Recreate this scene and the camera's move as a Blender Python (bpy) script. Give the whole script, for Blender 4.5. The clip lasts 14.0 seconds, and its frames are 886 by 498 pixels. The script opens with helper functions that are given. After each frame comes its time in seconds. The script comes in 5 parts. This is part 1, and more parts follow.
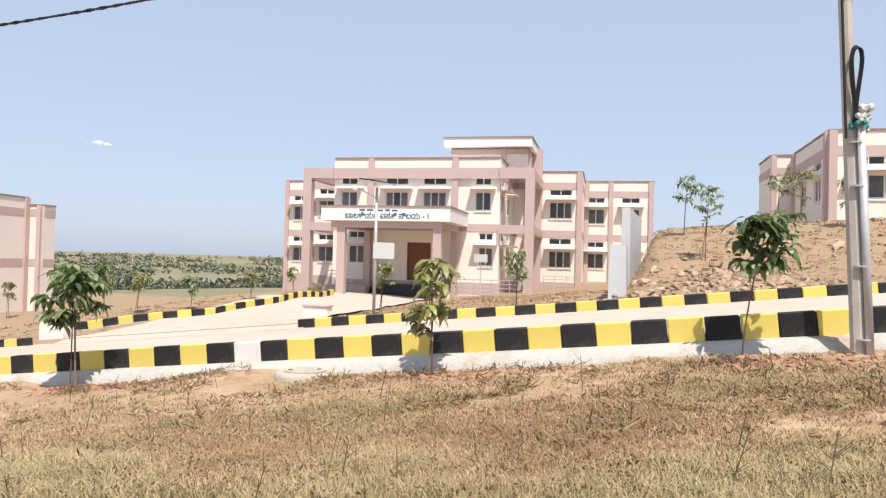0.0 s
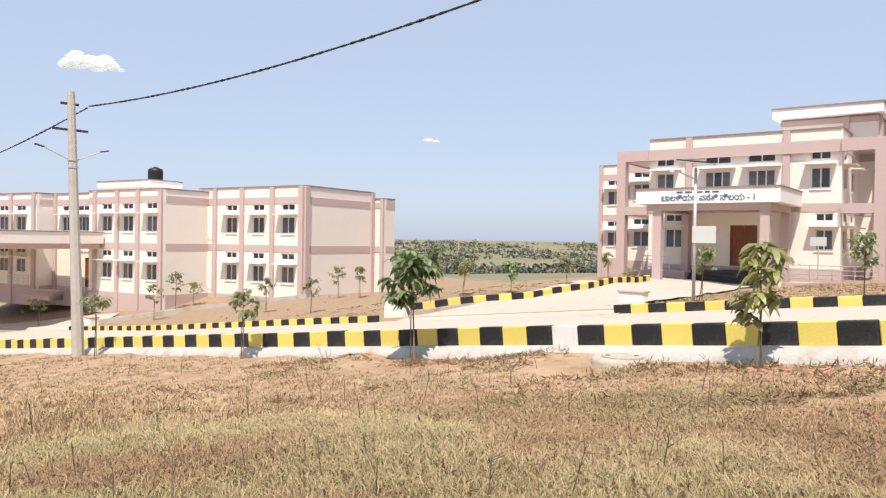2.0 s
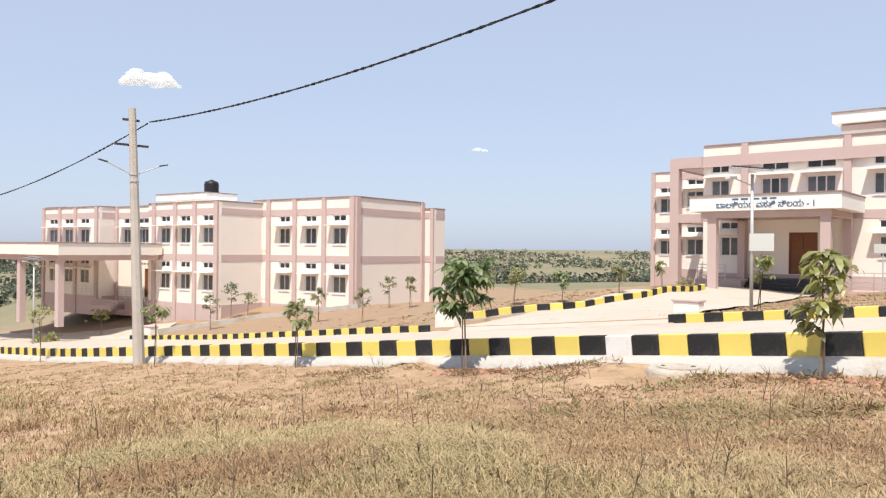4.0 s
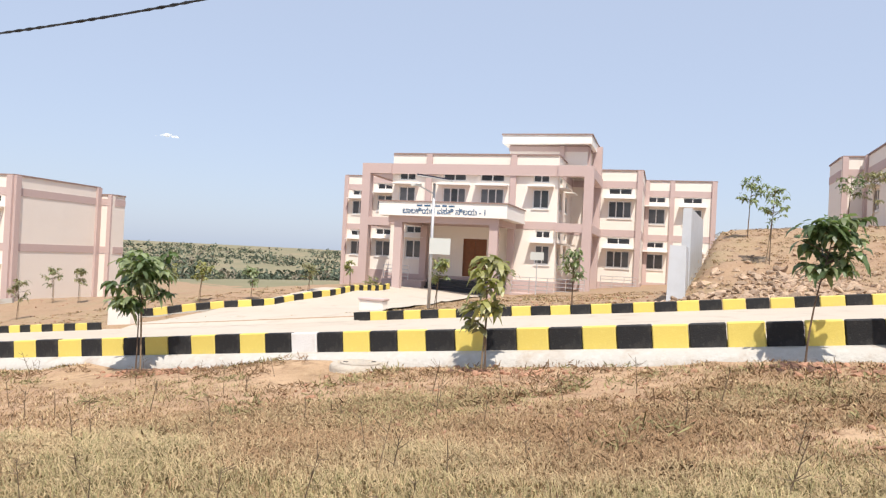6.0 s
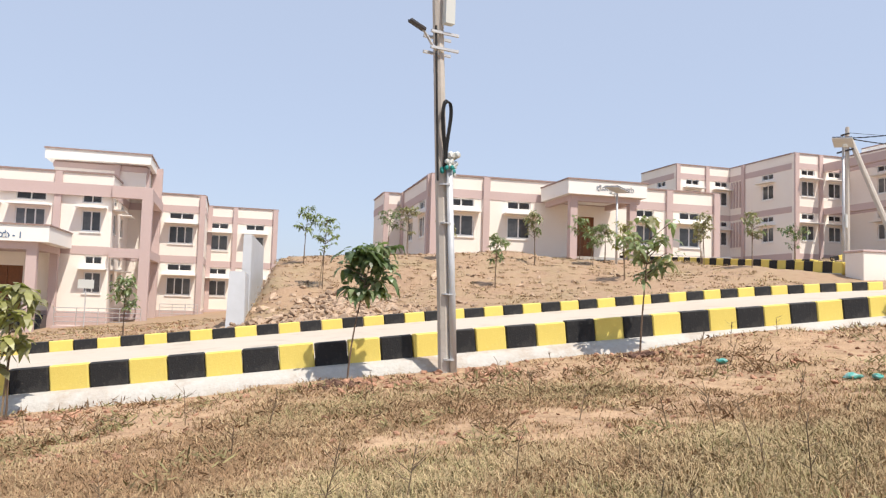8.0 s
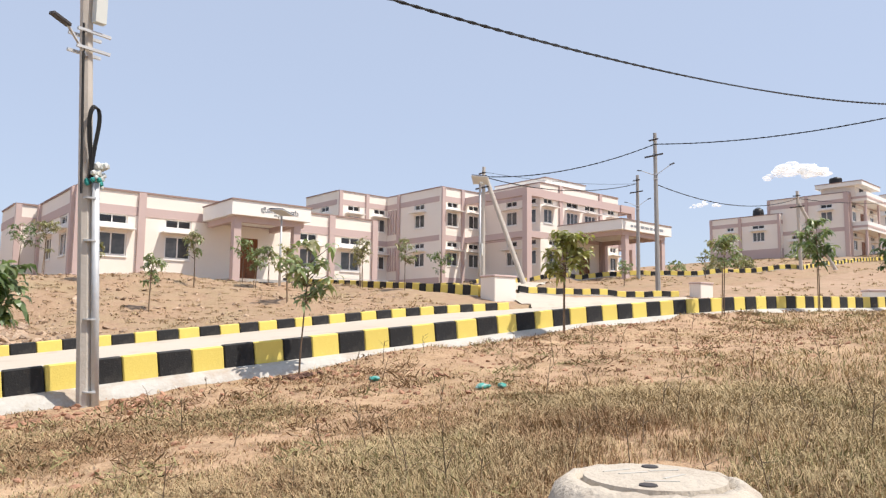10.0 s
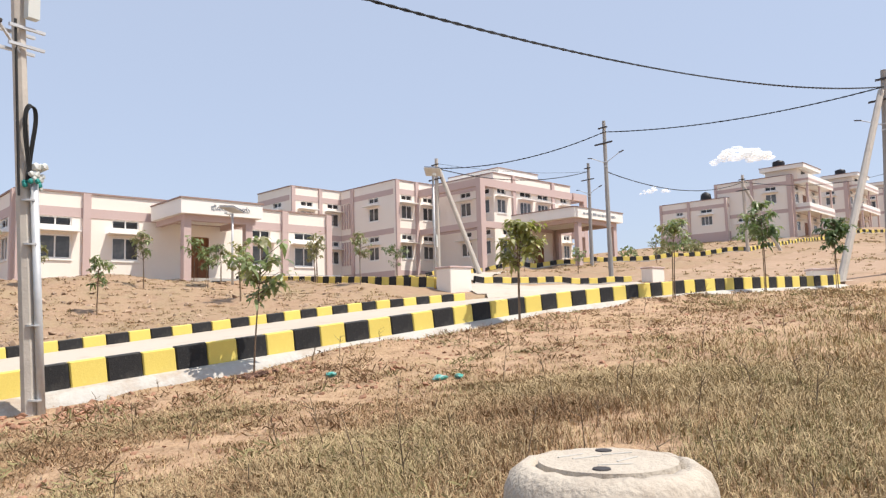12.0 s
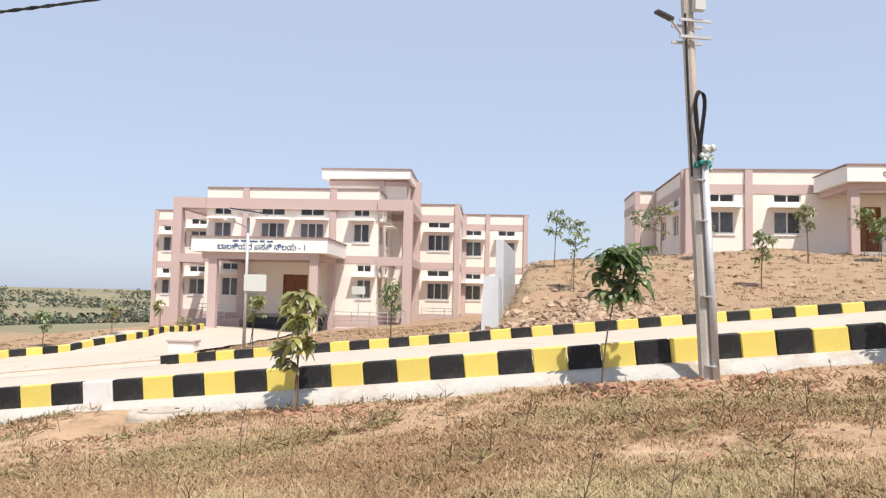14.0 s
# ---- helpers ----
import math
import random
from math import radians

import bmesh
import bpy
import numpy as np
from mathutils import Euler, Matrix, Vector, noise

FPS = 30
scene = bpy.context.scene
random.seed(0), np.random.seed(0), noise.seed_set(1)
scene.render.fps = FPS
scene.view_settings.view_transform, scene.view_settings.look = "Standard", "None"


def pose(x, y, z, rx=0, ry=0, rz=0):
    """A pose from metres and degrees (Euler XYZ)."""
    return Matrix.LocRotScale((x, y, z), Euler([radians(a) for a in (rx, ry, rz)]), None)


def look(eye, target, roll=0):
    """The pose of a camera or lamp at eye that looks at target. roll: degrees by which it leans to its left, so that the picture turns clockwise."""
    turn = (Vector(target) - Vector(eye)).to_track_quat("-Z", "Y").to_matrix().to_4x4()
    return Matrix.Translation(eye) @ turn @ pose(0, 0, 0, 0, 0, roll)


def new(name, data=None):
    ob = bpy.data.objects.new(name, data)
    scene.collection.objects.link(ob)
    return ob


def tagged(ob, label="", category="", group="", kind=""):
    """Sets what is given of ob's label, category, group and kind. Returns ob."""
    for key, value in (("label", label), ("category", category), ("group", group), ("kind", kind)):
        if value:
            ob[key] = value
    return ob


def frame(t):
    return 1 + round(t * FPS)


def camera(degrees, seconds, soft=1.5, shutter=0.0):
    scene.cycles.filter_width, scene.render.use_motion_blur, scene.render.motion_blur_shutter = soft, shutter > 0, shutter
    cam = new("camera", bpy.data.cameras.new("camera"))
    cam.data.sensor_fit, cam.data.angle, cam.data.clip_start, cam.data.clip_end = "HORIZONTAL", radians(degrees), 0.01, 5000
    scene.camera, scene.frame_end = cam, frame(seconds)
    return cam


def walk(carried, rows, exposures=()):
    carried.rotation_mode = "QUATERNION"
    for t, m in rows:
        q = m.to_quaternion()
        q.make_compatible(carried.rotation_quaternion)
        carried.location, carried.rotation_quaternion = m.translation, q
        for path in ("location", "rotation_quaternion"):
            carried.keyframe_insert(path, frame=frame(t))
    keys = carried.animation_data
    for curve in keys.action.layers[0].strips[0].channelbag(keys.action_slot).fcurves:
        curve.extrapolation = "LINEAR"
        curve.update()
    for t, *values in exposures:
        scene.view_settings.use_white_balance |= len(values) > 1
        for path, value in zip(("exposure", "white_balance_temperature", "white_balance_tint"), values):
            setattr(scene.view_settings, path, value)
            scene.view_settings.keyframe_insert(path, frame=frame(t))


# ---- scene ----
cam = camera(61.52, 14.0, soft=1.3)
# seconds, eye x and y, yaw, pitch, roll of a hand-held camera that turns almost where it stands
TURNS = [
    (0, -0.06, -0.00, 0.17, 0.98, -1.47),
    (0.5, -0.06, -0.01, 0.51, 0.49, -0.93),
    (1, -0.07, -0.01, 7.65, 0.80, -1.43),
    (1.5, -0.08, -0.02, 18.76, -0.55, -1.26),
    (2, -0.08, -0.03, 24.00, -0.64, -0.88),
    (2.5, -0.09, -0.04, 26.40, -0.35, -0.39),
    (2.7, -0.09, -0.05, 27.96, -0.15, -0.32),
    (4.8, -0.10, -0.07, 27.21, 0.20, -1.08),
    (5, -0.10, -0.07, 21.46, 0.52, -2.62),
    (5.5, -0.08, -0.05, 14.51, 0.57, -3.99),
    (6, -0.05, -0.03, 4.48, 0.54, -2.82),
    (6.5, -0.02, 0.00, -3.70, -0.08, -1.66),
    (7, 0.03, 0.04, -13.92, 1.71, -1.55),
    (7.5, 0.09, 0.07, -21.67, 2.89, -2.51),
    (8, 0.14, 0.07, -28.09, 3.89, -1.71),
    (8.2, 0.16, 0.07, -29.45, 4.22, -1.55),
    (10.3, 0.18, 0.02, -56.35, 6.21, -0.47),
    (10.5, 0.17, 0.01, -58.36, 6.35, -0.35),
    (11, 0.17, 0.00, -69.29, 6.84, 1.17),
    (11.5, 0.20, 0.01, -70.15, 6.14, 1.48),
    (12, 0.22, 0.02, -56.68, 5.50, 1.54),
    (12.5, 0.24, 0.04, -36.63, 5.08, 1.18),
    (13, 0.22, 0.08, -23.65, 3.31, -0.24),
    (13.5, 0.19, 0.08, -13.61, 3.78, -1.19),
    (14, 0.15, 0.08, -8.92, 3.66, -1.20),
]
walk(cam, [(t, pose(x, y, 0.0, 90 + p, r, yaw)) for t, x, y, yaw, p, r in TURNS])

# ---- world, sun ----
SUN_YAW, SUN_EL = 196.0, 62.5
to_sun = Vector((-math.sin(radians(SUN_YAW)) * math.cos(radians(SUN_EL)), math.cos(radians(SUN_YAW)) * math.cos(radians(SUN_EL)), math.sin(radians(SUN_EL))))
world = bpy.data.worlds.new("world")
scene.world = world
world.use_nodes = True
wn = world.node_tree
sky = wn.nodes.new("ShaderNodeTexSky")
sky.sky_type = "NISHITA"
sky.sun_disc = False
sky.sun_elevation = radians(SUN_EL)
sky.sun_rotation = math.atan2(to_sun.x, to_sun.y)
sky.altitude = 600
sky.air_density, sky.dust_density, sky.ozone_density = 1.0, 2.2, 1.3
haze = wn.nodes.new("ShaderNodeMix")
haze.data_type = "RGBA"
haze.inputs[0].default_value = 0.72
haze.inputs[7].default_value = (3.6, 4.1, 5.2, 1)
wn.links.new(sky.outputs[0], haze.inputs[6])
wn.links.new(haze.outputs[2], wn.nodes["Background"].inputs[0])
wn.nodes["Background"].inputs[1].default_value = 0.13
sun_data = bpy.data.lights.new("sun", "SUN")
sun_data.energy, sun_data.angle, sun_data.color = 4.5, radians(0.53), (1.0, 0.925, 0.83)
sun = new("sun", sun_data)
sun.matrix_world = look(to_sun * 200, (0, 0, 0))
scene.view_settings.exposure = 0.39


# ---- materials ----
def material(name, colour, rough=0.8, spots=(), bump=0.0, bump_scale=40.0, metal=0.0, island=0.0, per_object=0.0, spec=0.3):
    """Base colour with layers of noise: spots are (scale, detail, low, high, colour, strength)."""
    m = bpy.data.materials.new(name)
    m.use_nodes = True
    n, l = m.node_tree.nodes, m.node_tree.links
    b = n["Principled BSDF"]
    b.inputs["Roughness"].default_value = rough
    b.inputs["Metallic"].default_value = metal
    b.inputs["Specular IOR Level"].default_value = spec
    pos = n.new("ShaderNodeTexCoord")
    rgb = n.new("ShaderNodeRGB")
    rgb.outputs[0].default_value = (*colour, 1)
    out = rgb.outputs[0]
    for scale, detail, low, high, tint, strength in spots:
        tex = n.new("ShaderNodeTexNoise")
        tex.inputs["Scale"].default_value = scale
        tex.inputs["Detail"].default_value = detail
        tex.inputs["Roughness"].default_value = 0.62
        l.new(pos.outputs["Object"], tex.inputs["Vector"])
        ramp = n.new("ShaderNodeMapRange")
        ramp.inputs[1].default_value, ramp.inputs[2].default_value = low, high
        ramp.inputs[3].default_value, ramp.inputs[4].default_value = 0.0, strength
        l.new(tex.outputs["Fac"], ramp.inputs[0])
        mix = n.new("ShaderNodeMix")
        mix.data_type = "RGBA"
        l.new(ramp.outputs[0], mix.inputs[0])
        l.new(out, mix.inputs[6])
        mix.inputs[7].default_value = (*tint, 1)
        out = mix.outputs[2]
    if island or per_object:
        src = n.new("ShaderNodeNewGeometry").outputs["Random Per Island"] if island else n.new("ShaderNodeObjectInfo").outputs["Random"]
        amount = island or per_object
        r = n.new("ShaderNodeMapRange")
        r.inputs[3].default_value, r.inputs[4].default_value = 1 - amount, 1 + amount
        l.new(src, r.inputs[0])
        hsv = n.new("ShaderNodeHueSaturation")
        l.new(r.outputs[0], hsv.inputs["Value"])
        l.new(out, hsv.inputs["Color"])
        out = hsv.outputs[0]
    l.new(out, b.inputs["Base Color"])
    if bump:
        tex = n.new("ShaderNodeTexNoise")
        tex.inputs["Scale"].default_value = bump_scale
        tex.inputs["Detail"].default_value = 6
        l.new(pos.outputs["Object"], tex.inputs["Vector"])
        bp = n.new("ShaderNodeBump")
        bp.inputs["Strength"].default_value = bump
        bp.inputs["Distance"].default_value = 0.03
        l.new(tex.outputs["Fac"], bp.inputs["Height"])
        l.new(bp.outputs[0], b.inputs["Normal"])
    return m


CREAM = material("cream_paint", (0.81, 0.745, 0.675), 0.85, [(0.5, 4, 0.45, 0.75, (0.75, 0.67, 0.60), 0.35), (6, 5, 0.5, 0.8, (0.86, 0.80, 0.73), 0.3)], 0.15, 60)
# copy of the cream, lightened for the stronger light on front walls
LIT_FRONT_CREAM = material("lit_front_cream_paint", (0.83, 0.765, 0.69), 0.85, [(0.5, 4, 0.45, 0.75, (0.77, 0.70, 0.62), 0.35), (6, 5, 0.5, 0.8, (0.87, 0.82, 0.76), 0.3)], 0.15, 60)
WHITE = material("white_paint", (0.82, 0.795, 0.755), 0.8, [(0.7, 4, 0.5, 0.8, (0.72, 0.68, 0.62), 0.35)], 0.12, 60)
PINK = material("pink_paint", (0.53, 0.41, 0.385), 0.85, [(0.8, 4, 0.45, 0.8, (0.54, 0.43, 0.41), 0.5), (9, 4, 0.5, 0.8, (0.43, 0.325, 0.30), 0.3)], 0.15, 60)
COPING = material("coping_paint", (0.30, 0.215, 0.19), 0.85, [(2, 4, 0.45, 0.8, (0.25, 0.16, 0.14), 0.5)], 0.15, 60)
GLASS = material("window_glass", (0.075, 0.08, 0.085), 0.1, [(1.5, 2, 0.4, 0.7, (0.17, 0.17, 0.165), 0.8)], spec=0.5, per_object=0.5)
FRAME = material("window_frame_paint", (0.78, 0.77, 0.75), 0.45)
# near-black for louvre slats, and for shade put into floors and recesses
DARK = material("dark_slat_and_shade", (0.05, 0.045, 0.045), 0.7)
DOOR = material("door_wood", (0.22, 0.085, 0.035), 0.5, [(7, 6, 0.4, 0.7, (0.13, 0.05, 0.02), 0.6)])
GRANITE = material("black_granite", (0.035, 0.035, 0.04), 0.35, [(30, 3, 0.5, 0.7, (0.1, 0.1, 0.1), 0.5)])
STEEL = material("steel_rail", (0.6, 0.6, 0.6), 0.35, metal=0.7)
GALV = material("galvanised_steel", (0.55, 0.56, 0.57), 0.5, [(6, 5, 0.4, 0.7, (0.42, 0.43, 0.44), 0.6)], metal=0.3)
CONCRETE_POLE = material("pole_concrete", (0.50, 0.46, 0.41), 0.9, [(2.5, 6, 0.4, 0.7, (0.38, 0.34, 0.3), 0.6), (20, 4, 0.5, 0.75, (0.6, 0.57, 0.52), 0.4)], 0.3, 30)
YELLOW = material("yellow_kerb_paint", (0.71, 0.565, 0.14), 0.7, [(3, 6, 0.5, 0.72, (0.62, 0.50, 0.16), 0.55), (18, 4, 0.55, 0.75, (0.8, 0.66, 0.2), 0.5)], 0.15, 40, per_object=0.06)
BLACK = material("black_kerb_paint", (0.02, 0.02, 0.021), 0.6, [(3, 6, 0.5, 0.75, (0.10, 0.09, 0.08), 0.6), (22, 4, 0.6, 0.8, (0.16, 0.14, 0.12), 0.4)], 0.3, 40, per_object=0.15)
KERB_WHITE = material("white_kerb_paint", (0.72, 0.70, 0.68), 0.8, [(4, 5, 0.5, 0.75, (0.5, 0.46, 0.4), 0.5)], 0.3, 40)
HAUNCH = material("haunch_concrete", (0.45, 0.43, 0.395), 0.95, [(1.2, 6, 0.5, 0.66, (0.35, 0.27, 0.2), 0.75), (9, 5, 0.5, 0.75, (0.58, 0.56, 0.53), 0.5)], 0.6, 14)
ROAD = material("road_concrete", (0.49, 0.43, 0.36), 0.9, [(0.25, 5, 0.42, 0.7, (0.45, 0.375, 0.295), 0.6), (4, 6, 0.5, 0.75, (0.53, 0.48, 0.42), 0.4), (1.2, 6, 0.56, 0.66, (0.37, 0.31, 0.25), 0.5)], 0.25, 30)
BLACK_PLASTIC = material("black_plastic", (0.02, 0.02, 0.022), 0.45)
CABLE = material("black_cable", (0.02, 0.02, 0.02), 0.6)
SOLAR = material("solar_panel", (0.02, 0.025, 0.05), 0.2, spec=0.6)
TEXT_BLUE = material("sign_blue_letters", (0.05, 0.12, 0.22), 0.6)
TEXT_GREY = material("sign_grey_letters", (0.24, 0.26, 0.28), 0.6)
BOARD = material("plain_sign_board", (0.56, 0.58, 0.55), 0.6, [(3, 4, 0.4, 0.8, (0.6, 0.6, 0.58), 0.5)])
TEAL = material("teal_cloth", (0.02, 0.22, 0.2), 0.7, [(12, 4, 0.4, 0.7, (0.05, 0.35, 0.32), 0.6)])
ROOF_SHEET = material("dark_roof_sheet", (0.06, 0.055, 0.055), 0.6)
SHED_WALL = material("tan_shed_wall", (0.62, 0.47, 0.30), 0.9, [(0.6, 4, 0.45, 0.8, (0.52, 0.4, 0.27), 0.5)])


# ---- mesh helpers ----
def mesh_object(name, bm, mat, smooth=False):
    me = bpy.data.meshes.new(name)
    bm.to_mesh(me)
    bm.free()
    for mm in (mat if isinstance(mat, (list, tuple)) else [mat]):
        me.materials.append(mm)
    if smooth:
        for p in me.polygons:
            p.use_smooth = True
    return new(name, me)


def part(name, bm, mat, parent, label="", smooth=False):
    ob = mesh_object(name, bm, mat, smooth)
    ob.parent = parent
    if label:
        ob["label"] = label
    return ob


def thing(name, m, label, category, group="", kind=""):
    ob = new(name)
    ob.matrix_world = m
    return tagged(ob, label, category, group, kind)


def box(bm, x0, x1, y0, y1, z0, z1, m=None, bevel=0.0):
    r = bmesh.ops.create_cube(bm, size=1.0)
    vs = r["verts"]
    bmesh.ops.scale(bm, verts=vs, vec=(x1 - x0, y1 - y0, z1 - z0))
    bmesh.ops.translate(bm, verts=vs, vec=((x0 + x1) / 2, (y0 + y1) / 2, (z0 + z1) / 2))
    if bevel:
        es = {e for v in vs for e in v.link_edges}
        r = bmesh.ops.bevel(bm, geom=list(es), offset=bevel, segments=1, affect="EDGES")
        vs = list({v for f in r["faces"] for v in f.verts} | {v for v in vs if v.is_valid})
    if m:
        bmesh.ops.transform(bm, matrix=m, verts=[v for v in vs if v.is_valid])
    return vs


def boxes(*rows):
    bm = bmesh.new()
    for r in rows:
        box(bm, *r)
    return bm


def rod(bm, a, b, r0, r1=None, sides=8):
    a, b = Vector(a), Vector(b)
    d = b - a
    m = Matrix.Translation((a + b) / 2) @ d.to_track_quat("Z", "Y").to_matrix().to_4x4()
    return bmesh.ops.create_cone(bm, cap_ends=True, segments=sides, radius1=r0, radius2=r0 if r1 is None else r1, depth=d.length, matrix=m)["verts"]


def wall_mesh(u0, u1, z0, z1, v0, v1, holes):
    """A wall in the u-z plane from v0 (front) to v1 with real openings through it: holes are (u0, u1, z0, z1)."""
    us = sorted({u0, u1, *[min(max(h[i], u0), u1) for h in holes for i in (0, 1)]})
    zs = sorted({z0, z1, *[min(max(h[i], z0), z1) for h in holes for i in (2, 3)]})
    bm = bmesh.new()

    def solid(i, j):
        if not (0 <= i < len(us) - 1 and 0 <= j < len(zs) - 1):
            return False
        cu, cz = (us[i] + us[i + 1]) / 2, (zs[j] + zs[j + 1]) / 2
        return not any(h[0] < cu < h[1] and h[2] < cz < h[3] for h in holes)

    def quad(*ps):
        bm.faces.new([bm.verts.new(p) for p in ps])

    for i in range(len(us) - 1):
        for j in range(len(zs) - 1):
            if not solid(i, j):
                continue
            a, b, c, d = us[i], us[i + 1], zs[j], zs[j + 1]
            quad((a, v0, c), (b, v0, c), (b, v0, d), (a, v0, d))
            quad((b, v1, c), (a, v1, c), (a, v1, d), (b, v1, d))
            if not solid(i - 1, j):
                quad((a, v1, c), (a, v0, c), (a, v0, d), (a, v1, d))
            if not solid(i + 1, j):
                quad((b, v0, c), (b, v1, c), (b, v1, d), (b, v0, d))
            if not solid(i, j - 1):
                quad((a, v1, c), (b, v1, c), (b, v0, c), (a, v0, c))
            if not solid(i, j + 1):
                quad((a, v0, d), (b, v0, d), (b, v1, d), (a, v1, d))
    bmesh.ops.remove_doubles(bm, verts=bm.verts, dist=0.0005)
    return bm

# ---- terrain: a slope along a straight road; s runs along the road, w across it ----
ROAD_YAW = -17.0
RU = (math.cos(radians(ROAD_YAW)), math.sin(radians(ROAD_YAW)))
RN = (-RU[1], RU[0])
PROFILE_S = (-400, -120, -60, -36.8, -24.8, -15.7, -7.84, -3.7, -0.3, 3.3, 8.1, 13.5, 20.2, 28, 36, 46, 58, 80, 110, 200, 500)
PROFILE_Z = (-16, -10.5, -7.2, -5.12, -3.79, -2.82, -1.95, -1.54, -1.18, -0.785, -0.315, 0.24, 0.68, 0.87, 1.32, 2.35, 3.62, 5.75, 9.2, 14, 18)
W_NEAR, W_FAR = 11.9, 19.4


def sw(x, y):
    return x * RU[0] + y * RU[1], x * RN[0] + y * RN[1]


def xy(s, w):
    return s * RU[0] + w * RN[0], s * RU[1] + w * RN[1]


def profile(s):
    zs = [float(np.interp(s + d, PROFILE_S, PROFILE_Z)) for d in (-3.0, -1.5, 0.0, 1.5, 3.0)]
    return (zs[0] + 2 * zs[1] + 3 * zs[2] + 2 * zs[3] + zs[4]) / 9


def smooth(x, a, b):
    k = min(max((x - a) / (b - a), 0.0), 1.0)
    return k * k * (3 - 2 * k)


def road_z(s, w):
    return profile(s) + 0.10 + 0.013 * (w - W_NEAR)


def hill(s, w):
    up = smooth(s, -1.9, -0.6) * smooth(w, 20.5, 33) * (2.42 - 0.035 * max(min(s, 40), 0))
    up -= 0.62 * smooth(s, 8.5, 14) * (1 - smooth(s, 22, 30)) * smooth(w, 24.5, 30.5)
    return up + 1.1 * smooth(s, 26, 45) * smooth(w, 30, 50)


def ground_z(x, y):
    z = slope_z(x, y)
    # the levelled dirt yard beyond the end of the road
    return z - 0.95 * smooth(-y, -2.5, 8.0) * smooth(x, 48, 66) * (1 - smooth(x, 400, 900)) * max(z - 4.3, 0.0)


def slope_z(x, y):
    s, w = sw(x, y)
    z = profile(s)
    r = 0.10 * noise.noise((x * 0.35, y * 0.35, 0)) + 0.04 * noise.noise((x * 1.3, y * 1.3, 3)) + 0.012 * noise.noise((x * 4, y * 4, 5))
    if w < W_NEAR - 0.3:
        bank = 0.14 * smooth(w, 10.0, 11.5) * smooth(noise.noise((s * 0.35, 1.7, 6)) + 0.5 * noise.noise((s * 1.1, 4.2, 6)), -0.1, 0.6)
        bank += 0.11 * smooth(s, 3, 9) * smooth(w, 9.3, 11.3)
        return z + bank - 0.22 - 0.02 * (11.7 - max(w, -40)) + 0.6 * r * smooth(abs(w - 11.6), 0, 1.2) + 0.008 * max(-w - 40, 0)
    under = 0.0 if w > W_FAR + 0.2 else 0.58 * (1 - smooth(s, 29.5, 37))
    h = hill(s, w)
    rough = 1.0 + 2.2 * smooth(h, 0.2, 1.0) * (1 - smooth(h, 1.7, 2.3))
    left = (1.15 + 1.5 * smooth(-s, 40, 60)) * smooth(-s, 12, 22) * smooth(w, 20, 33)
    far = -26 * smooth(w, 62, 520) * (1 - 0.75 * smooth(s, 5, 60)) + 42 * smooth(math.hypot(x, y), 900, 3600)
    return z + 0.33 - under + h + left + far + r * rough * smooth(w, 19.6, 22)


def steps(*spans):
    out = []
    for a, b, d in spans:
        k = max(1, round((b - a) / d))
        out += [a + (b - a) * i / k for i in range(k)]
    return out + [spans[-1][1]]


LAWN = material("dry_lawn_soil", (0.40, 0.26, 0.165), 0.95, [(0.45, 6, 0.42, 0.66, (0.33, 0.225, 0.12), 0.85), (1.1, 6, 0.46, 0.6, (0.50, 0.345, 0.215), 0.75), (3.1, 6, 0.5, 0.62, (0.22, 0.135, 0.08), 0.7), (13, 6, 0.48, 0.62, (0.46, 0.33, 0.21), 0.6), (42, 4, 0.54, 0.66, (0.17, 0.11, 0.07), 0.6)], 1.0, 22)
RED_SOIL = material("red_gravel_soil", (0.32, 0.215, 0.135), 0.95, [(0.5, 6, 0.45, 0.66, (0.29, 0.225, 0.13), 0.75), (3, 6, 0.5, 0.68, (0.22, 0.135, 0.09), 0.6), (16, 5, 0.52, 0.7, (0.46, 0.34, 0.26), 0.6)], 1.0, 12)
PINK_DIRT = material("bare_pink_dirt", (0.37, 0.255, 0.175), 0.95, [(0.15, 6, 0.45, 0.62, (0.30, 0.20, 0.13), 0.9), (0.6, 6, 0.5, 0.62, (0.28, 0.205, 0.125), 0.7), (2, 6, 0.5, 0.66, (0.44, 0.32, 0.235), 0.6), (9, 5, 0.5, 0.66, (0.28, 0.19, 0.12), 0.5)], 0.8, 8)
# field colour lifted a little towards distant haze
FIELD = material("valley_fields", (0.21, 0.19, 0.115), 1.0, [(0.012, 5, 0.45, 0.62, (0.29, 0.23, 0.155), 0.85), (0.03, 6, 0.48, 0.6, (0.17, 0.17, 0.10), 0.8), (0.4, 5, 0.5, 0.65, (0.22, 0.19, 0.11), 0.6)])


